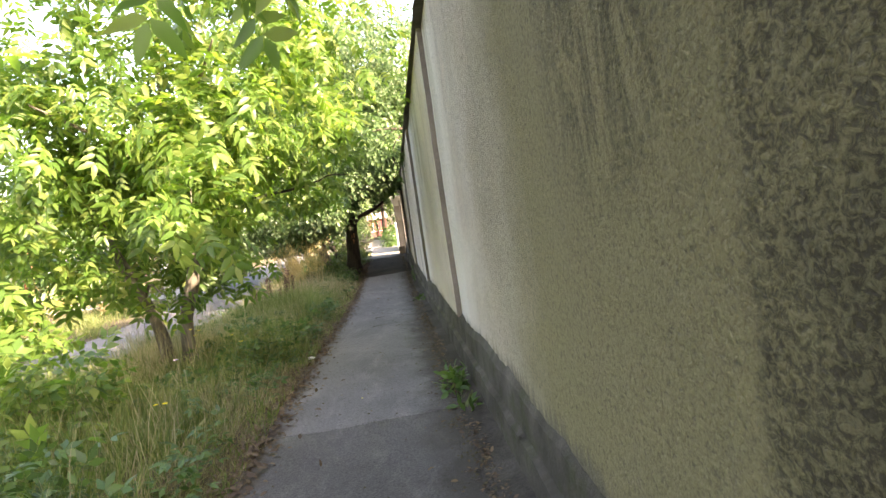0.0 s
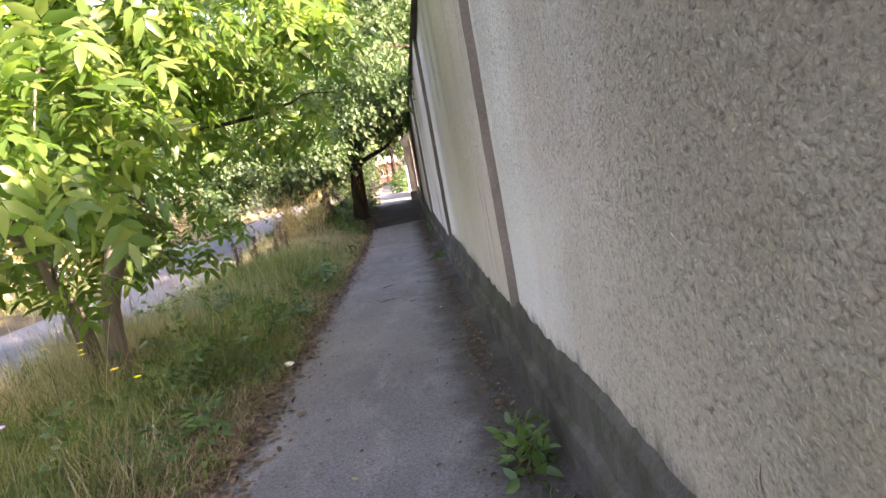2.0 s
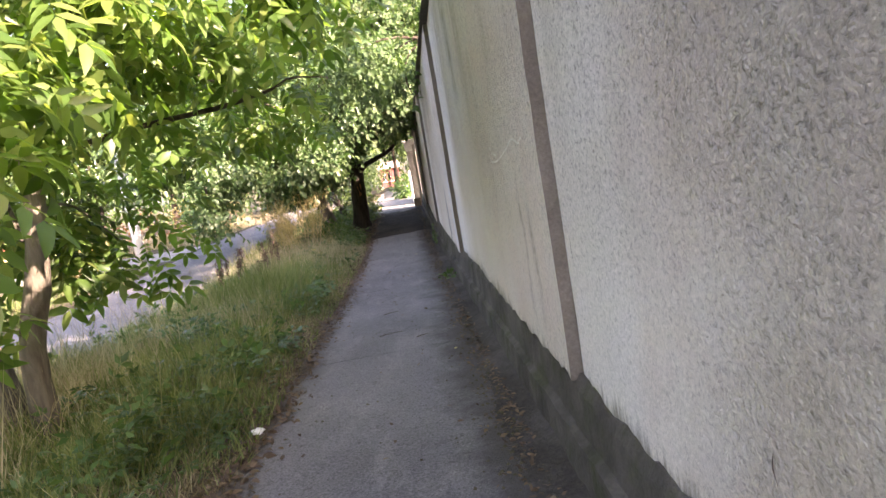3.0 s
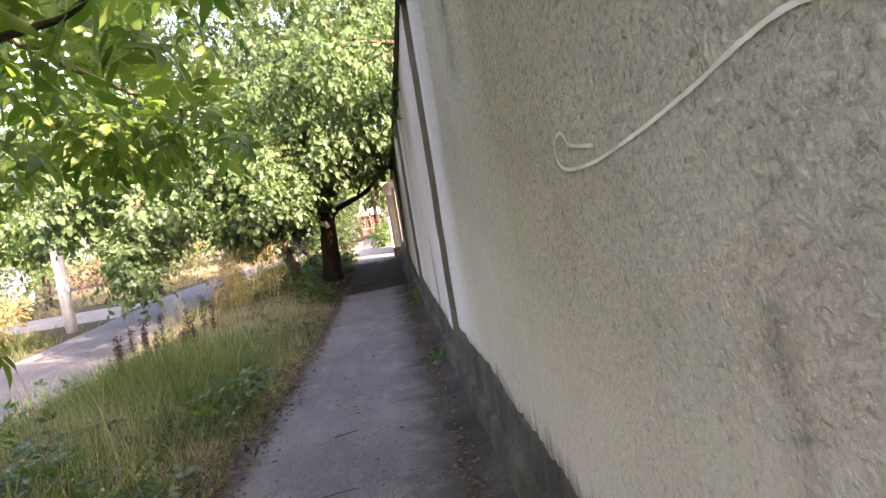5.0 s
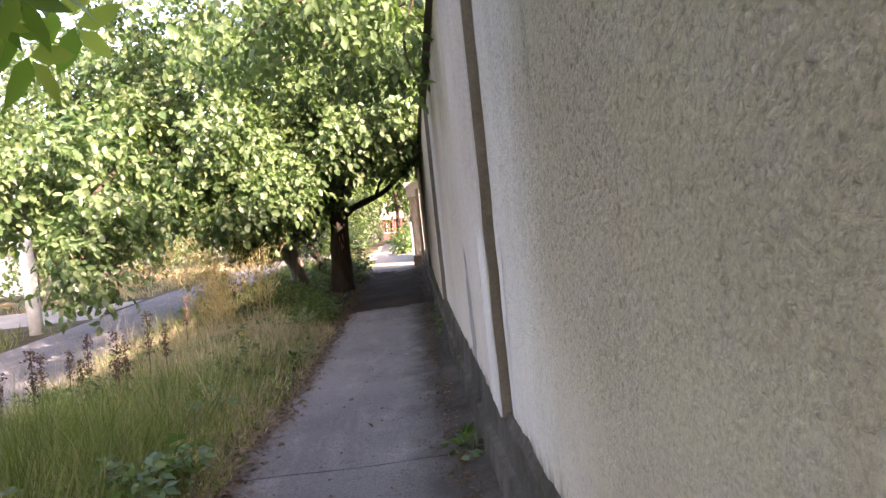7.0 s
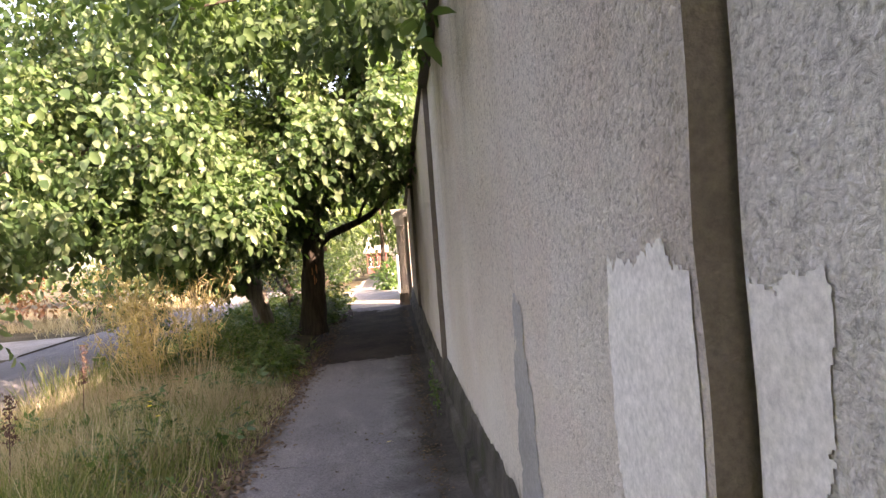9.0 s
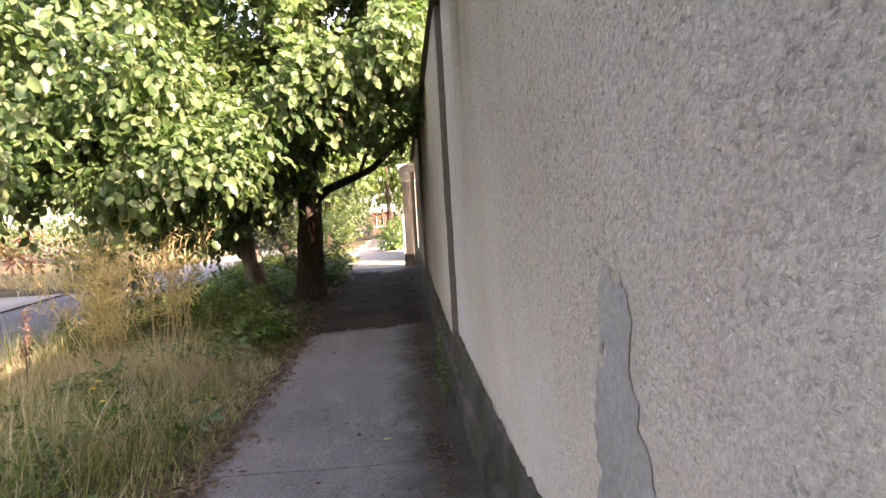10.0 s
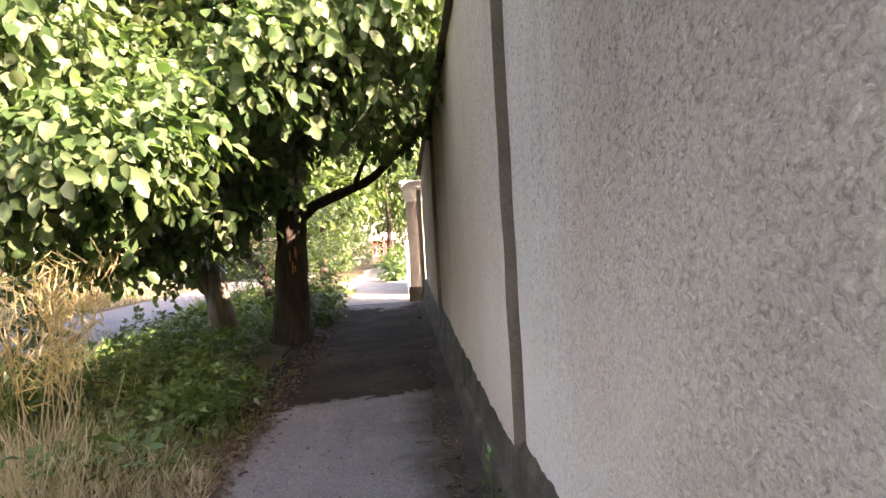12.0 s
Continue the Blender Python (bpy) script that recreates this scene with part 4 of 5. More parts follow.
# a tall feathery weed gone dry, on the verge before the old tree
def feather_weed(x, y, h, seed, label):
    t = thing("dry_weed", (x, y, land(y)), label, "weed", "tall dry weeds")
    r = np.random.default_rng(seed)
    spots = []
    for _ in range(16):
        tip = Vector((x + 0.33 * r.normal(), y + 0.33 * r.normal(), land(y) + h * r.uniform(0.7, 1.05)))
        foot = Vector((x + 0.1 * r.normal(), y + 0.1 * r.normal(), land(y) - 0.05))
        mid = foot.lerp(tip, 0.55) + Vector((0, 0, 0.12))
        limb("stem", [foot, mid, tip], 0.006, 0.0025, STRAW, t, 8, 4, 0)
        for u in r.uniform(0.35, 1.0, 42):
            p = foot.lerp(tip, u) + Vector((0, 0, 0.25 * u * (1 - u)))
            spots.append(p + Vector(r.normal(size=3)) * 0.045)
    at = np.array(spots)
    n = len(at)
    ahead = r.normal(size=(n, 3))
    ahead[:, 2] += 1.3
    part("plume", scatter("plume", at, ahead, r.normal(size=(n, 3)), r.uniform(0.08, 0.2, n), TALL_V, TALL_F, DRY_BUSH, wide=np.full(n, 0.012)), None, t)["kind"] = "stuff"
    return t


# ---------------------------------------------------------------- grass of the verge
TALL_V = np.array([(0, 0.5, 0), (0, -0.5, 0), (0.38, 0.42, 0.02), (0.38, -0.42, 0.02), (0.74, 0.26, 0.10), (0.74, -0.26, 0.10), (1, 0, 0.27)])
TALL_F = [(0, 1, 3, 2), (2, 3, 5, 4), (4, 5, 6)]


feather_weed(-2.5, 20.2, 1.5, 301, "tall feathery yellow weed gone dry on the verge")
feather_weed(-2.9, 19.8, 1.2, 302, "tall feathery yellow weed gone dry on the verge")
feather_weed(-3.2, 20.6, 1.45, 303, "tall feathery yellow weed gone dry on the verge")


def grass(name, x0, x1, y0, y1, n, seed, material, label, tall, gap, phase, lean=0.35, width=0.006, edge=False):
    r = np.random.default_rng(seed)
    tufts = np.stack([r.uniform(x0, x1, n // 6), r.uniform(y0, y1, n // 6), np.zeros(n // 6)], 1)
    at = np.repeat(tufts, 6, 0) + r.normal(size=(len(tufts) * 6, 3)) * np.array([0.045, 0.045, 0])
    field = lumps(at * np.array([1, 0.7, 1]), 0.45, phase)
    keep = (field * (1 if gap >= 0 else -1) + 0.5 * r.normal(size=len(at)) > abs(gap) - 0.5) & (at[:, 0] < -1.16)
    at = at[keep]
    trodden = np.hypot((at[:, 0] + 1.5) / 0.95, (at[:, 1] - 24.3) / 1.9) < 1 + 0.25 * r.normal(size=len(at))
    at = at[~trodden]
    n = len(at)
    at[:, 2] = land_np(at[:, 1]) - 0.03
    height = tall * r.uniform(0.45, 1.25, n) * (0.8 + 0.25 * lumps(at, 0.3, seed + 5))
    near = np.clip((-1.15 - at[:, 0]) / 0.75, 0.25, 1.0)
    height *= near
    ahead = r.normal(size=(n, 3)) * lean
    ahead[:, 0] += 0.22 * (1 - near)
    ahead[:, 2] = 1
    up = r.normal(size=(n, 3))
    up[:, 2] = 0.1
    me = scatter(name, at, ahead, up, np.maximum(height, 0.06), TALL_V, TALL_F, material, wide=width * r.uniform(0.6, 1.5, n))
    ob = new(name, me)
    return tagged(ob, label, "grass", kind="stuff")


grass("verge_grass", -4.0, -1.15, -3, 14, 64000, 31, GRASS, "tall green grass on the verge", 0.56, 0.36, 5, width=0.009)
grass("verge_grass", -4.0, -1.15, 14, 34, 40000, 32, GRASS, "tall green grass on the verge", 0.5, 0.36, 5, width=0.011)
grass("dry_verge_grass", -4.0, -1.15, -3, 14, 27000, 33, STRAW, "dry straw-coloured grass on the verge", 0.5, -0.42, 5, 0.45, 0.0055)
grass("dry_verge_grass", -4.0, -1.15, 13, 19.8, 24000, 34, STRAW, "dry straw-coloured grass on the verge", 0.5, -0.38, 5, 0.45, 0.008)
grass("fallen_straw", -1.7, -1.13, -2, 26, 9000, 35, STRAW, "dead straw fallen over the path's edge", 0.34, -0.6, 5, 1.6, 0.0035)
grass("dry_thatch", -2.6, -1.15, 1.5, 9.5, 27000, 38, THATCH, "matted dead grass beside the path", 0.36, -0.75, 5, 0.9, 0.0045)
grass("dry_thatch", -1.55, -1.14, 1.0, 20, 12000, 39, THATCH, "dead grass curling over the edge of the path", 0.55, -1.2, 5, 1.1, 0.004)
grass("far_verge_grass", -11.5, -7.4, -4, 24.2, 26000, 36, GRASS, "green grass across the lane", 0.30, 0.55, 8, width=0.012)
grass("far_verge_grass", -11.5, -7.7, 28.6, 50, 12000, 37, STRAW, "dry grass across the lane", 0.4, -0.6, 8, width=0.014)


def herbs(name, n, seed, size, y0, y1, material, label, high=0.3, gap=0.1):
    """Broad-leaved herbs mixed into the grass."""
    r = np.random.default_rng(seed)
    at = np.stack([r.uniform(-3.9, -1.35, n), r.uniform(y0, y1, n), r.uniform(0.02, high, n)], 1)
    flat = at * np.array([1, 1, 0])
    at = at[lumps(flat, 0.6, seed) + 0.25 * r.normal(size=n) > gap]
    at = at[(at[:, 0] < -1.9) | (np.abs(at[:, 1] - 24.4) > 1.8)]
    n = len(at)
    at[:, 2] = at[:, 2] * (0.7 + 0.5 * lumps(at, 0.8, seed + 2)) + land_np(at[:, 1])
    ahead = r.normal(size=(n, 3))
    ahead[:, 2] = np.abs(ahead[:, 2]) * 0.6
    up = r.normal(size=(n, 3)) * 0.4
    up[:, 2] += 1
    me = scatter(name, at, ahead, up, size * r.uniform(0.5, 1.4, n), FIVE_V, FIVE_F, material)
    return tagged(new(name, me), label, "weeds", kind="stuff")


herbs("verge_herbs", 7000, 51, 0.13, -2, 9, WEED, "green broad-leaved herbs among the grass")
herbs("verge_herbs", 7000, 52, 0.14, 9, 20, WEED, "green broad-leaved herbs among the grass", gap=0.25)
herbs("verge_herbs", 9000, 53, 0.15, 19.5, 31, WEED, "lush green herbs in the shade", 0.3, -0.2)
grass("tall_stalks", -3.9, -1.4, -2, 21, 3600, 54, STRAW, "tall dry grass stalks on the verge", 0.85, 0.25, 9, 0.22, 0.0045)
grass("coarse_grass", -4.0, -1.2, -3, 30, 12000, 55, GRASS, "coarse broad blades of grass", 0.45, 0.2, 12, 0.5, 0.018)


def stuff_leaves(name, n, seed, size, region, material, label, flat=0.25, lift=0.004):
    """Leaves lying about on the ground."""
    r = np.random.default_rng(seed)
    at = region(r, n)
    at[:, 2] = land_np(at[:, 1]) + lift + r.uniform(0, 0.012, len(at))
    ahead = r.normal(size=(len(at), 3))
    ahead[:, 2] *= flat
    up = r.normal(size=(len(at), 3)) * 0.35
    up[:, 2] = 1
    me = scatter(name, at, ahead, up, size * r.uniform(0.5, 1.4, len(at)), LEAF_V, LEAF_F, material)
    return tagged(new(name, me), label, "litter", kind="stuff")


stuff_leaves("leaf_litter", 7500, 41, 0.055, lambda r, n: np.stack([-1.17 + 0.1 * r.normal(size=n), r.uniform(0, 29, n), np.zeros(n)], 1), LITTER, "brown fallen leaves along the grassy edge")
stuff_leaves("leaf_litter", 3800, 42, 0.036, lambda r, n: np.stack([0.40 - 0.09 * np.abs(r.normal(size=n)), r.uniform(0, 28, n), np.zeros(n)], 1), LITTER, "dark fallen leaves along the foot of the wall")
stuff_leaves("leaf_litter", 260, 43, 0.04, lambda r, n: np.stack([r.uniform(-1.1, 0.4, n), r.uniform(1, 28, n), np.zeros(n)], 1), LITTER, "few dry leaves scattered on the path")


def pebbles(name, n, seed, region, label):
    r = np.random.default_rng(seed)
    at = region(r, n)
    at[:, 2] = land_np(at[:, 1]) + 0.004
    v = np.array([(1, 0, 0), (0, 1, 0), (-1, 0.2, 0), (0.1, -1, 0), (0.2, 0.1, 0.8)])
    f = [(0, 1, 4), (1, 2, 4), (2, 3, 4), (3, 0, 4)]
    up = np.tile(np.array([[0.0, 0.0, 1.0]]), (len(at), 1))
    ahead = r.normal(size=(len(at), 3))
    ahead[:, 2] = 0
    return tagged(new(name, scatter(name, at, ahead, up, 0.009 * r.uniform(0.3, 1.6, len(at)), v, f, SOIL)), label, "pebbles", kind="stuff")


pebbles("loose_grit", 2200, 44, lambda r, n: np.stack([0.38 - 0.12 * np.abs(r.normal(size=n)), r.uniform(0, 28, n), np.zeros(n)], 1), "loose grit at the foot of the wall")
pebbles("loose_grit", 300, 45, lambda r, n: np.stack([r.uniform(-1.15, 0.4, n), r.uniform(0, 28, n), np.zeros(n)], 1), "loose grit on the path")


def dirt_strip(y0, y1):
    """Earth washed up against the foot of the wall, thin and ragged where it runs out over the asphalt."""
    verts, faces = [], []
    n = int((y1 - y0) / 0.025)
    for j in range(n + 1):
        y = y0 + (y1 - y0) * j / n
        left = 0.29 + 0.12 * noise.noise((y * 0.9, 0, 0)) + 0.08 * noise.noise((y * 4.1, 3, 0)) + 0.04 * noise.noise((y * 15, 8, 0))
        for i, u in enumerate((0, 0.25, 0.6, 1.0)):
            x = left + (0.515 - left) * u
            z = land(y) + 0.012 * noise.noise((x * 1.3, y * 1.1, 0)) + (0.001, 0.006, 0.012, 0.03)[i] + (0.006 * noise.noise((x * 14, y * 14, 0)) if i else 0)
            verts.append((x, y, z))
        if j:
            q = 4 * j
            faces += [(q - 4 + i, q - 3 + i, q + 1 + i, q + i) for i in range(3)]
    ob = new("dirt_strip", mesh_of("dirt_strip", verts, faces, DIRT, True))
    return tagged(ob, "dark earth and rotted leaves along the foot of the wall", "dirt", kind="structure")


dirt_strip(-1.0, 29.0)


def tree_shade_layer(y0, y1):
    """A thin brown soil layer over the asphalt, darkened to paint the old tree's shade, ragged all round."""
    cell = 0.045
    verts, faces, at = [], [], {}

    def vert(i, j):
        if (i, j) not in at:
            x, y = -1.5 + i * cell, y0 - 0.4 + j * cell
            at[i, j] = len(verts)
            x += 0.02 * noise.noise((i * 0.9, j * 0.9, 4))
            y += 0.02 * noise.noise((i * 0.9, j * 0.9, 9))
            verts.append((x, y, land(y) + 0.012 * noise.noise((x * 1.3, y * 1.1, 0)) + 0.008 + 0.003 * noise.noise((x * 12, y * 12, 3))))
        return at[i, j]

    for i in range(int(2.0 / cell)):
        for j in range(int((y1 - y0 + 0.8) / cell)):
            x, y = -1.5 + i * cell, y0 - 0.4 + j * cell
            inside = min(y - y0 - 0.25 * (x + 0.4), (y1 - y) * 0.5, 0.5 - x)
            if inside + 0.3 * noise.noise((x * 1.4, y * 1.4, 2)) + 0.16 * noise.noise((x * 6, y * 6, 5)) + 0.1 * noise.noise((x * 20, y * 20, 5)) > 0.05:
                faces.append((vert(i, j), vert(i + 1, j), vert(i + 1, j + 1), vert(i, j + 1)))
    ob = new("tree_shade_layer", mesh_of("tree_shade_layer", verts, faces, TREE_SHADE, True))
    return tagged(ob, "dark brown soil layer painting the tree's shade on the path", "dirt", kind="structure")


tree_shade_layer(21.5, 28.6)


def thicket(name, x0, x1, y0, y1, h, n, seed, material, label, size=0.5):
    """Far scrub that nobody could count, as one body of leaves with an uneven top."""
    r = np.random.default_rng(seed)
    at = np.stack([r.uniform(x0, x1, n), r.uniform(y0, y1, n), r.uniform(0, 1, n) ** 0.8], 1)
    flat = at * np.array([1, 1, 0])
    at[:, 2] = land_np(at[:, 1]) - 0.1 + at[:, 2] * h * (0.75 + 0.3 * lumps(flat, 0.09, seed))
    keep = lumps(at, 0.22, seed + 1) > -0.35
    at = at[keep]
    ahead = r.normal(size=(len(at), 3))
    ahead[:, 2] -= 0.2
    up = r.normal(size=(len(at), 3)) * 0.5
    up[:, 2] += 1
    return tagged(new(name, scatter(name, at, ahead, up, size * r.uniform(0.5, 1.3, len(at)), SMALL_V, SMALL_F, material)), label, "woods", kind="stuff")


thicket("far_thicket", -9.5, -2.4, 47, 51, 6.0, 7000, 75, FAR_LEAF, "sunlit scrub closing the view", 0.34)
thicket("far_thicket", 1.3, 7, 42, 60, 7.0, 9000, 76, FAR_LEAF, "sunlit scrub closing the view", 0.34)
thicket("far_thicket", -45, -3.2, 64, 71, 5.0, 9000, 70, FAR_LEAF, "sunlit scrub closing the view")
thicket("far_thicket", 0.9, 14, 80, 86, 8.0, 3500, 71, FAR_LEAF, "sunlit scrub closing the view")
thicket("far_thicket", -6, 1.5, 82, 88, 8.0, 3500, 74, FAR_LEAF, "sunlit scrub closing the view")
thicket("far_thicket", -34, -27, -30, 64, 6.5, 15000, 72, FAR_LEAF, "sunlit scrub closing the view")
thicket("far_thicket", -26, 8, -34, -26, 6.0, 6000, 73, FAR_LEAF, "sunlit scrub closing the view")

# flowers and seed spikes
def flower(at, h, material, name, label, group, petals=9, size=0.022):
    x, y = at
    z = land(y)
    t = thing(name, (x, y, z), label, "flower", group)
    tip = Vector((x + 0.04, y - 0.03, z + h))
    limb("stalk", [(x, y, z - 0.02), (x + 0.03, y, z + h * 0.6), tip], 0.0035, 0.002, STALK, t, 6, 5, 0)
    r = np.random.default_rng(int(abs(x * 1000) + y * 10))
    ang = np.arange(petals) / petals * 6.283
    ahead = np.stack([np.cos(ang), np.sin(ang), 0.25 + 0 * ang], 1)
    part("blossom", scatter("blossom", np.tile(np.array([tip]), (petals, 1)), ahead, np.tile(np.array([[0.1, -0.2, 1.0]]), (petals, 1)), np.full(petals, size), SMALL_V, SMALL_F, material), None, t)
    return t


for x, y, h in [(-1.5, 6.0, 0.62), (-1.55, 5.9, 0.7), (-2.0, 6.5, 0.72), (-2.1, 6.7, 0.66), (-2.25, 6.6, 0.75), (-2.2, 6.9, 0.7), (-1.9, 4.9, 0.4), (-1.8, 4.8, 0.42), (-2.4, 5.2, 0.5), (-2.1, 17.6, 0.42), (-2.0, 17.5, 0.35), (-2.2, 17.9, 0.4)]:
    flower((x, y), h, PETAL, "yellow_flower", "small yellow flower among the grass", "yellow flowers")
flower((-1.95, 5.6, )[:2], 0.6, VIOLET, "violet_flower", "pale violet flower among the grass", "violet flowers", 11, 0.028)
for i in range(13):
    r = np.random.default_rng(200 + i)
    x, y = -2.95 + 0.45 * r.normal(), 16.2 + 1.3 * r.normal()
    x = min(max(x, -3.9), -2.6)
    z = land(y)
    h = r.uniform(0.55, 0.95)
    t = thing("dock_plant", (x, y, z), "dried brown dock seed spike in the grass", "weed", "brown dock spikes")
    limb("stalk", [(x, y, z - 0.02), (x + 0.03, y, z + h * 0.6), (x + 0.05, y, z + h)], 0.006, 0.003, SEED, t, 7, 5, 0)
    n = 170
    u = r.uniform(0.55, 1.0, n)
    at = np.stack([x + 0.05 * u + r.normal(size=n) * 0.022, y + r.normal(size=n) * 0.022, z + h * u], 1)
    head = part("seed_head", scatter("seed_head", at, r.normal(size=(n, 3)), r.normal(size=(n, 3)), np.full(n, 0.03), SMALL_V, SMALL_F, SEED), None, t)
    head["kind"] = "stuff"
for x, y, h, s in [(0.43, 18.62, 0.42, 1), (0.45, 18.3, 0.3, 2), (0.42, 17.9, 0.36, 3)]:
    z = land(y)
    t = thing("wall_sprout", (x, y, z), "thin weed stalk at the foot of the wall", "weed", "weed stalks by the wall")
    limb("stalk", [(x, y, z - 0.02), (x + 0.01, y - 0.02, z + h * 0.6), (x - 0.02, y - 0.03, z + h)], 0.004, 0.002, STALK, t, 7, 5, 0)
    r = np.random.default_rng(s)
    n = 26
    u = r.uniform(0.1, 1.0, n)
    at = np.stack([x + r.normal(size=n) * 0.02, y - 0.03 * u + r.normal(size=n) * 0.02, z + h * u], 1)
    part("leaves", scatter("leaves", at, r.normal(size=(n, 3)), np.abs(r.normal(size=(n, 3))), np.full(n, 0.05), LEAF_V, LEAF_F, WEED), None, t)

# ---------------------------------------------------------------- on the wall: mortar patches and a chalk scrawl
def face_x(y, z):
    for a, b in zip(JOINTS, JOINTS[1:]):
        if a <= y < b:
            return 0.545 + 0.052 * (y - a - 0.004) / (b - a - 0.034) + 0.006 * noise.noise((y * 0.8, z * 0.8, 2)) + 0.004 * noise.noise((y * 4, z * 4, 6))
    return WALL_X


def patch(y0, y1, z0, z1, material, label, seed, ragged=0.05, taper=0.0, straight=""):
    """A thin skin of smooth mortar with a broken outline."""
    cell = 0.007
    ny, nz = int((y1 - y0 + 2 * ragged) / cell), int((z1 - z0 + 2 * ragged) / cell)
    verts, faces, at = [], [], {}

    def vert(i, j):
        if (i, j) not in at:
            y, z = y0 - ragged + i * cell, z0 - ragged + j * cell
            at[i, j] = len(verts)
            verts.append((face_x(y, z) - 0.0028, y + 0.003 * noise.noise((i * 0.9, j * 0.9, seed)), z + 0.003 * noise.noise((i * 0.9, j * 0.9, seed + 5))))
        return at[i, j]

    for i in range(ny):
        for j in range(nz):
            y, z = y0 - ragged + (i + 0.5) * cell, z0 - ragged + (j + 0.5) * cell
            slim = taper * (z - z0) / (z1 - z0) * (y1 - y0) * 0.5
            edges = [z - z0, (z1 - z) * 0.6]
            if (straight == "near" and y < y0) or (straight == "far" and y > y1):
                continue
            edges += [y - y0 - slim] if straight != "near" else []
            edges += [y1 - slim - y] if straight != "far" else []
            inside = min(edges)
            rough = ragged * (0.8 * noise.noise((y * 8, z * 6, seed)) + 0.35 * noise.noise((y * 24, z * 14, seed)) + 0.3 * noise.noise((y * 90, z * 60, seed)))
            if inside + rough > 0:
                faces.append((vert(i, j), vert(i, j + 1), vert(i + 1, j + 1), vert(i + 1, j)))
    ob = new("mortar_patch", mesh_of("mortar_patch", verts, faces, material, True))
    return tagged(ob, label, "patch", "mortar patches on the wall")


patch(12.625, 13.02, 0.1, 1.08, PATCH, "pale smooth mortar patch on the roughcast wall", 1, 0.035, straight="near")
patch(12.40, 12.56, 0.1, 1.06, PATCH, "pale smooth mortar patch on the roughcast wall", 2, 0.04, straight="far")


def mortar_run(material, label, seed):
    """A run of grey mortar: a tongue above, a neck, a spreading foot, with a broken edge."""
    cell = 0.006
    verts, faces, at = [], [], {}

    def vert(i, j):
        if (i, j) not in at:
            y, z = 13.8 + i * cell, 0.1 + j * cell
            at[i, j] = len(verts)
            verts.append((face_x(y, z) - 0.0028, y + 0.0025 * noise.noise((i * 0.9, j * 0.9, seed)), z + 0.0025 * noise.noise((i * 0.9, j * 0.9, seed + 5))))
        return at[i, j]

    for i in range(int(0.65 / cell)):
        for j in range(int(0.9 / cell)):
            y, z = 13.8 + (i + 0.5) * cell, 0.1 + (j + 0.5) * cell
            mid = np.interp(z, [0.1, 0.45, 0.7, 0.8, 0.95], [14.12, 14.11, 14.12, 14.13, 14.165])
            half = np.interp(z, [0.1, 0.35, 0.5, 0.66, 0.72, 0.8, 0.88, 0.935, 0.95], [0.2, 0.2, 0.17, 0.15, 0.085, 0.095, 0.075, 0.045, -0.03])
            rough = 0.08 * noise.noise((y * 11, z * 10, seed)) + 0.035 * noise.noise((y * 30, z * 24, seed)) + 0.012 * noise.noise((y * 90, z * 80, seed))
            if half - abs(y - mid) + rough > 0:
                faces.append((vert(i, j), vert(i, j + 1), vert(i + 1, j + 1), vert(i + 1, j)))
    ob = new("mortar_patch", mesh_of("mortar_patch", verts, faces, material, True))
    return tagged(ob, label, "patch", "mortar patches on the wall")


mortar_run(GREY_PATCH, "grey mortar run down the roughcast wall", 3)


def scrawl(points, width, seed, material=CHALK):
    """A brushed line of paint on the wall, of uneven width."""
    line = bent([(face_x(y, z) - 0.003, y, z) for y, z in points], 14 * len(points))
    verts, faces = [], []
    for i, p in enumerate(line):
        d = (line[min(i + 1, len(line) - 1)] - line[max(i - 1, 0)]).normalized()
        side = Vector((0, -d.z, d.y)) * width * (0.75 + 0.6 * abs(noise.noise((i * 0.35, seed, 0))))
        verts += [p - side, p + side]
        if i:
            faces.append((2 * i - 2, 2 * i, 2 * i + 1, 2 * i - 1))
    me = mesh_of("scrawl", verts, faces, material)
    return tagged(new("wall_scrawl", me), "faint white painted line scrawled on the wall", "graffiti", "white scrawl on the wall")


scrawl([(8.08, 1.335), (8.18, 1.342), (8.26, 1.352), (8.29, 1.375), (8.32, 1.388), (8.36, 1.38), (8.38, 1.36), (8.375, 1.33), (8.34, 1.305), (8.28, 1.295), (8.2, 1.295), (8.1, 1.298), (8.0, 1.308), (7.81, 1.335), (7.6, 1.37), (7.45, 1.40), (7.34, 1.41), (7.2, 1.385), (7.15, 1.40), (7.08, 1.41)], 0.0048, 2)
scrawl([(9.0, 0.97), (8.9, 0.95)], 0.003, 6, SCRATCH)
scrawl([(8.275, 1.36), (8.28, 1.34), (8.275, 1.32)], 0.004, 3)
scrawl([(9.5, 0.77), (9.34, 0.76), (9.15, 0.775), (9.02, 0.81)], 0.0035, 4, SCRATCH)
scrawl([(8.95, 0.8), (8.68, 0.79), (8.47, 0.77), (8.2, 0.79), (8.0, 0.77)], 0.0035, 5, SCRATCH)

def crack(points, width):
    line = bent([(face_x(y, z) - 0.003, y, z) for y, z in points], 10)
    verts, faces = [], []
    for i, p in enumerate(line):
        w = width * math.sin(math.pi * (i + 0.3) / 10.3) * (0.7 + 0.5 * noise.noise((i * 0.9, points[0][0], 0)))
        verts += [p + Vector((0, -w, 0)), p + Vector((0, w, 0))]
        if i:
            faces.append((2 * i - 2, 2 * i, 2 * i + 1, 2 * i - 1))
    return tagged(new("wall_crack", mesh_of("wall_crack", verts, faces, SEED)), "short dark crack in the roughcast", "crack", "cracks in the wall")


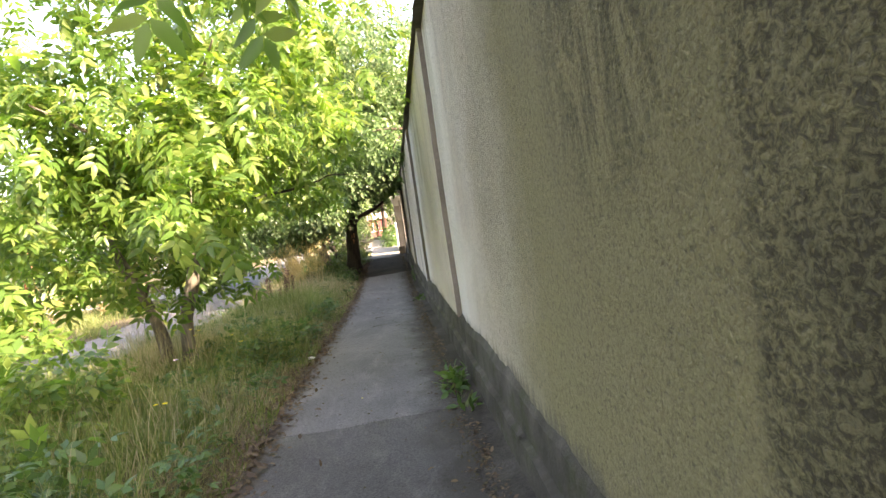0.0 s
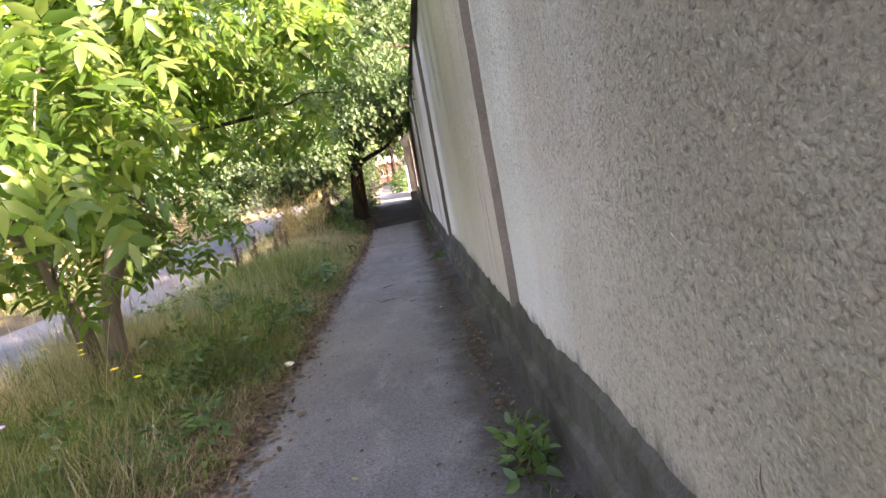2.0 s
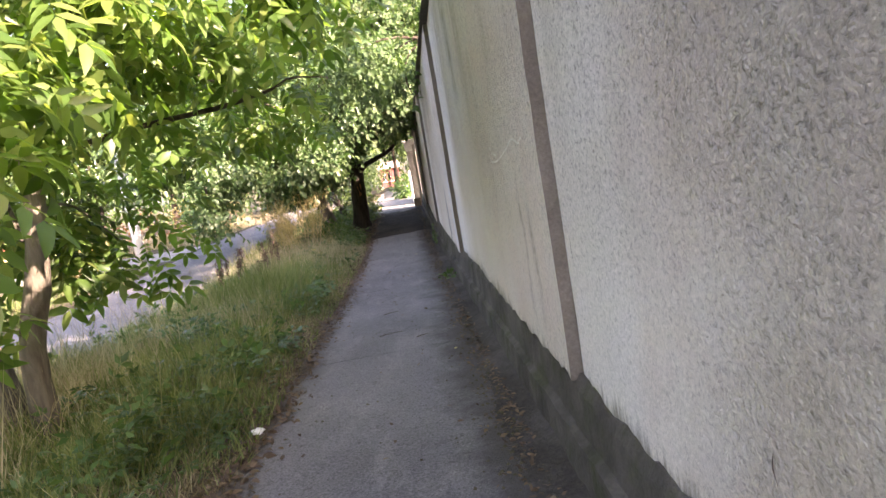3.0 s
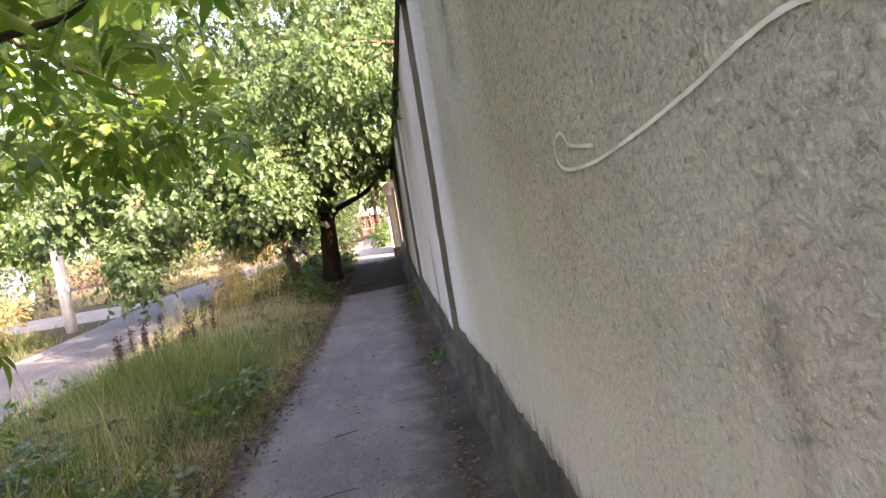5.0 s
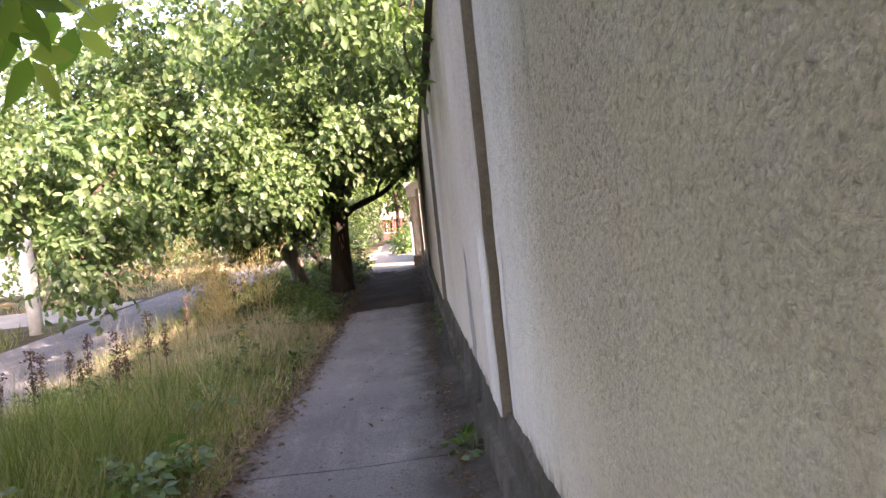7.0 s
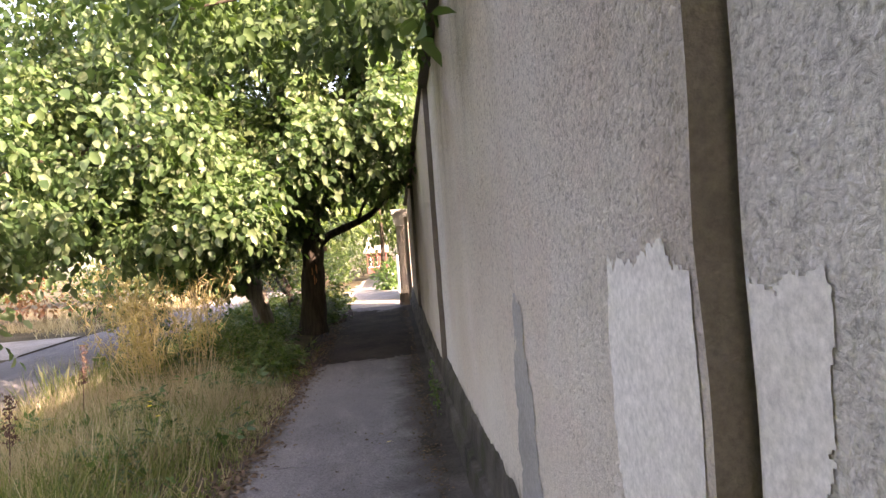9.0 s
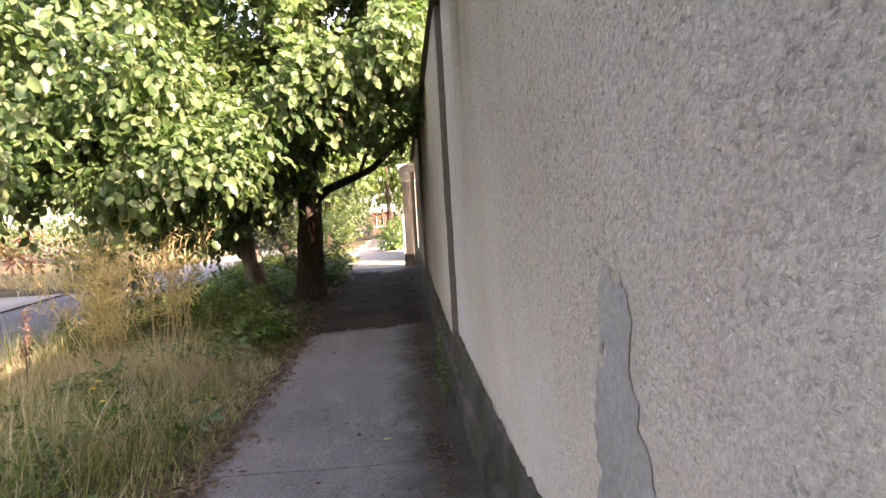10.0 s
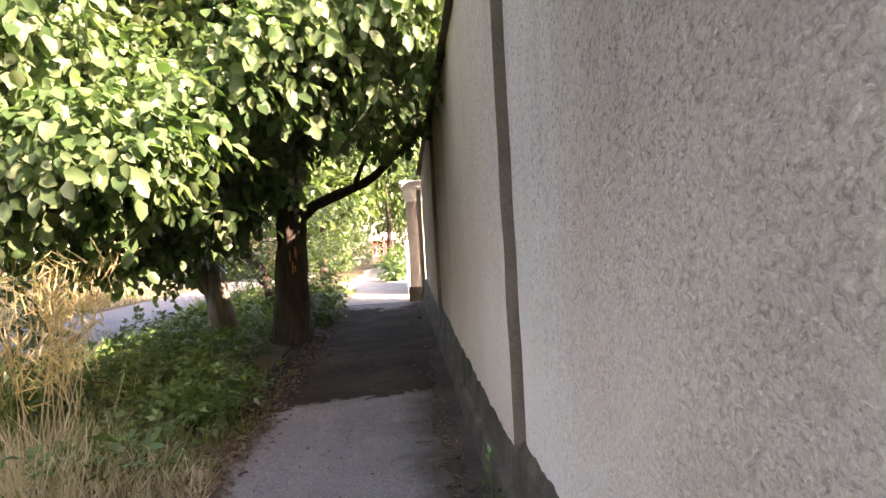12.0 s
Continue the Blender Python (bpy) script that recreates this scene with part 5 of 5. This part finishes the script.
for y, z, h in ((3.54, 0.80, 0.1), (3.83, 0.71, 0.08), (5.2, 0.72, 0.07), (9.05, 1.12, 0.05), (6.62, 1.0, 0.12)):
    crack([(y, z), (y + 0.008, z - h * 0.5), (y - 0.004, z - h)], 0.004)

# ---------------------------------------------------------------- where the wall ends: a gate pier, a white wall beyond
pier = thing("gate_pier", (0.35, 29.5, land(29.5)), "tall plastered gate pier with a moulded pale cap", "pier")
z = land(29.5)
bm = bmesh.new()
box(bm, (0.27, 29.62, z - 0.1), (0.6, 29.98, 1.78), 0.01)
part("shaft", bm, STONE, pier, "pale plastered shaft")
bm = bmesh.new()
box(bm, (0.23, 29.57, z - 0.1), (0.65, 30.04, z + 0.3), 0.015)
part("base", bm, PLINTH, pier, "dark concrete foot")
bm = bmesh.new()
for lo, hi, g in ((1.78, 1.86, 0.03), (1.86, 2.06, 0.06), (2.06, 2.14, 0.1), (2.14, 2.22, 0.13)):
    box(bm, (0.27 - g, 29.62 - g, lo), (0.6 + g, 29.98 + g, hi), 0.012)
# whiter than the shaft, standing for sun on the cap
part("cap", bm, LIMEWASH, pier, "moulded cap coloured pale as if sunlit")
strip = thing("wall_end", (0.53, 29.33, z), "pale stone edging at the end of the wall", "trim", kind="structure")
bm = bmesh.new()
box(bm, (0.49, 29.305, z - 0.1), (0.58, 29.355, 2.0), 0.008)
part("edging", bm, STONE, strip)
far_wall = thing("wall_beyond", (0.4, 34, land(34)), "white limewashed wall beyond the gate", "wall", kind="structure")
bm = bmesh.new()
box(bm, (0.24, 31.6, land(32) - 0.2), (0.5, 36.5, 0.95), 0.02)
part("body", bm, LIMEWASH, far_wall)
back_wall = thing("wall_far_end", (0.9, 40, land(40)), "plain plastered wall along the track", "wall", kind="structure")
bm = bmesh.new()
box(bm, (0.9, 38.9, land(40) - 0.3), (1.15, 72, 1.4), 0.02)
part("body", bm, STONE, back_wall)

# the red building at the far end
house = thing("red_building", (-1.6, 76, land(76)), "small red wooden building with a faded roof", "building")
z = land(76) - 0.1
bm = bmesh.new()
box(bm, (-2.3, 75, z), (-0.4, 79, z + 2.05), 0.02)
part("wall", bm, RED_WALL, house)
bm = bmesh.new()
box(bm, (-2.5, 74.6, z + 2.05), (-0.2, 79.4, z + 2.2), 0.02)
v = [bm.verts.new(p) for p in ((-2.5, 74.6, z + 2.2), (-0.2, 74.6, z + 2.2), (-0.2, 79.4, z + 2.2), (-2.5, 79.4, z + 2.2), (-2.5, 77, z + 2.75), (-0.2, 77, z + 2.75))]
for q in ((0, 1, 5, 4), (2, 3, 4, 5), (1, 2, 5), (3, 0, 4)):
    bm.faces.new([v[i] for i in q])
part("roof", bm, ROOFING, house)
for x in (-2.15, -1.55, -0.95):
    bm = bmesh.new()
    box(bm, (x, 74.97, z + 0.75), (x + 0.38, 75.03, z + 1.65), 0.01)
    win = part("window", bm, DARK_GLASS, house, "dark window")
    bm = bmesh.new()
    box(bm, (x + 0.2, 74.94, z + 0.75), (x + 0.25, 74.98, z + 1.65))
    box(bm, (x - 0.05, 74.94, z + 0.68), (x + 0.42, 74.98, z + 0.75))
    part("window_frame", bm, LIMEWASH, win, "white frame")
for x in (-2.25, -1.28, -0.45):
    bm = bmesh.new()
    box(bm, (x - 0.06, 74.7, z), (x + 0.06, 74.82, z + 2.05), 0.01)
    part("post", bm, RED_WALL, house)

# across the lane: a concrete pole, a white wall, a rusty post
pole = thing("utility_pole", (-7.95, 23.7, land(23.7)), "white concrete utility pole beside the lane", "pole")
v, f = tube_data([(-7.95, 23.7, land(23.7) - 0.2), (-7.95, 23.7, 1.0), (-7.95, 23.7, 4.0), (-7.95, 23.7, 6.8)], [0.145, 0.14, 0.115, 0.09], 14)
part("shaft", mesh_of("shaft", v, f, LIMEWASH, True), None, pole)
bm = bmesh.new()
box(bm, (-8.45, 23.65, 6.3), (-7.45, 23.75, 6.4), 0.01)
part("crossarm", bm, CORE, pole)
west = thing("garden_wall", (-17.5, 39, land(39)), "white garden wall across the lane", "wall")
bm = bmesh.new()
box(bm, (-19.5, 38.9, land(39) - 0.2), (-16.6, 39.2, 1.3), 0.03)
part("body", bm, LIMEWASH, west)
bm = bmesh.new()
box(bm, (-19.6, 38.82, 1.3), (-16.5, 39.28, 1.38), 0.02)
part("coping", bm, STONE, west)
for x, y in ((-17.2, 33.0), (-17.9, 33.6)):
    post = thing("rusty_post", (x, y, land(y)), "rusty red metal post across the lane", "post", "rusty posts")
    v, f = tube_data([(x, y, land(y) - 0.2), (x, y, 1.0), (x, y, 2.3)], [0.06, 0.06, 0.06], 10)
    part("shaft", mesh_of("shaft", v, f, RUST, True), None, post)
    bm = bmesh.new()
    bmesh.ops.create_uvsphere(bm, u_segments=10, v_segments=6, radius=0.075, matrix=Matrix.Translation((x, y, 2.32)))
    part("knob", bm, RUST, post)


# small things lying on the path
def fallen_leaf(x, y, turn, size):
    c, d = math.cos(turn), math.sin(turn)
    me = scatter("fallen_leaf", np.array([[x, y, land(y) + 0.02]]), np.array([[c, d, 0.05]]), np.array([[0.1, 0.15, 1.0]]), np.array([size]), LEAF_V, LEAF_F, DRY_BUSH)
    return tagged(new("fallen_leaf", me), "single orange-brown leaf fallen on the path", "leaf", "leaves on the path")


for x, y, turn, size in ((-0.05, 17.18, 0.6, 0.07), (-0.45, 5.6, 2.0, 0.06), (0.15, 9.2, 1.1, 0.055), (-0.7, 3.4, 4.0, 0.07)):
    fallen_leaf(x, y, turn, size)


def twig(x, y, turn, length):
    c, d = math.cos(turn), math.sin(turn)
    z = land(y) + 0.014
    line = bent([(x, y, z), (x + c * length * 0.4 + 0.01, y + d * length * 0.4, z + 0.008), (x + c * length, y + d * length + 0.02, z + 0.002)], 8)
    v, f = tube_data(line, [0.005 - 0.0004 * i for i in range(8)], 6, 0.3)
    return tagged(new("fallen_twig", mesh_of("fallen_twig", v, f, DRY_TWIG, True)), "thin dry twig lying on the path", "twig", "twigs on the path")


for x, y, turn, length in ((-0.5, 10.2, 0.1, 0.22), (-0.15, 9.9, 0.3, 0.12), (0.1, 20.1, -0.4, 0.16), (0.22, 13.6, 0.9, 0.2), (0.25, 16.9, 0.3, 0.14), (-0.5, 11.3, 0.25, 0.18)):
    twig(x, y, turn, length)

scrap = bmesh.new()
bmesh.ops.create_icosphere(scrap, subdivisions=2, radius=0.045, matrix=Matrix.Diagonal((1.2, 0.9, 0.55, 1)))
for v in scrap.verts:
    v.co *= 0.75 + 0.6 * noise.noise(v.co * 38)
me = bpy.data.meshes.new("paper_scrap")
scrap.to_mesh(me)
scrap.free()
me.materials.append(PAPER)
paper = tagged(new("paper_scrap", me), "crumpled dirty white paper scrap at the grass edge", "litter")
paper.location = (-1.17, 8.0, land(8.0) + 0.03)
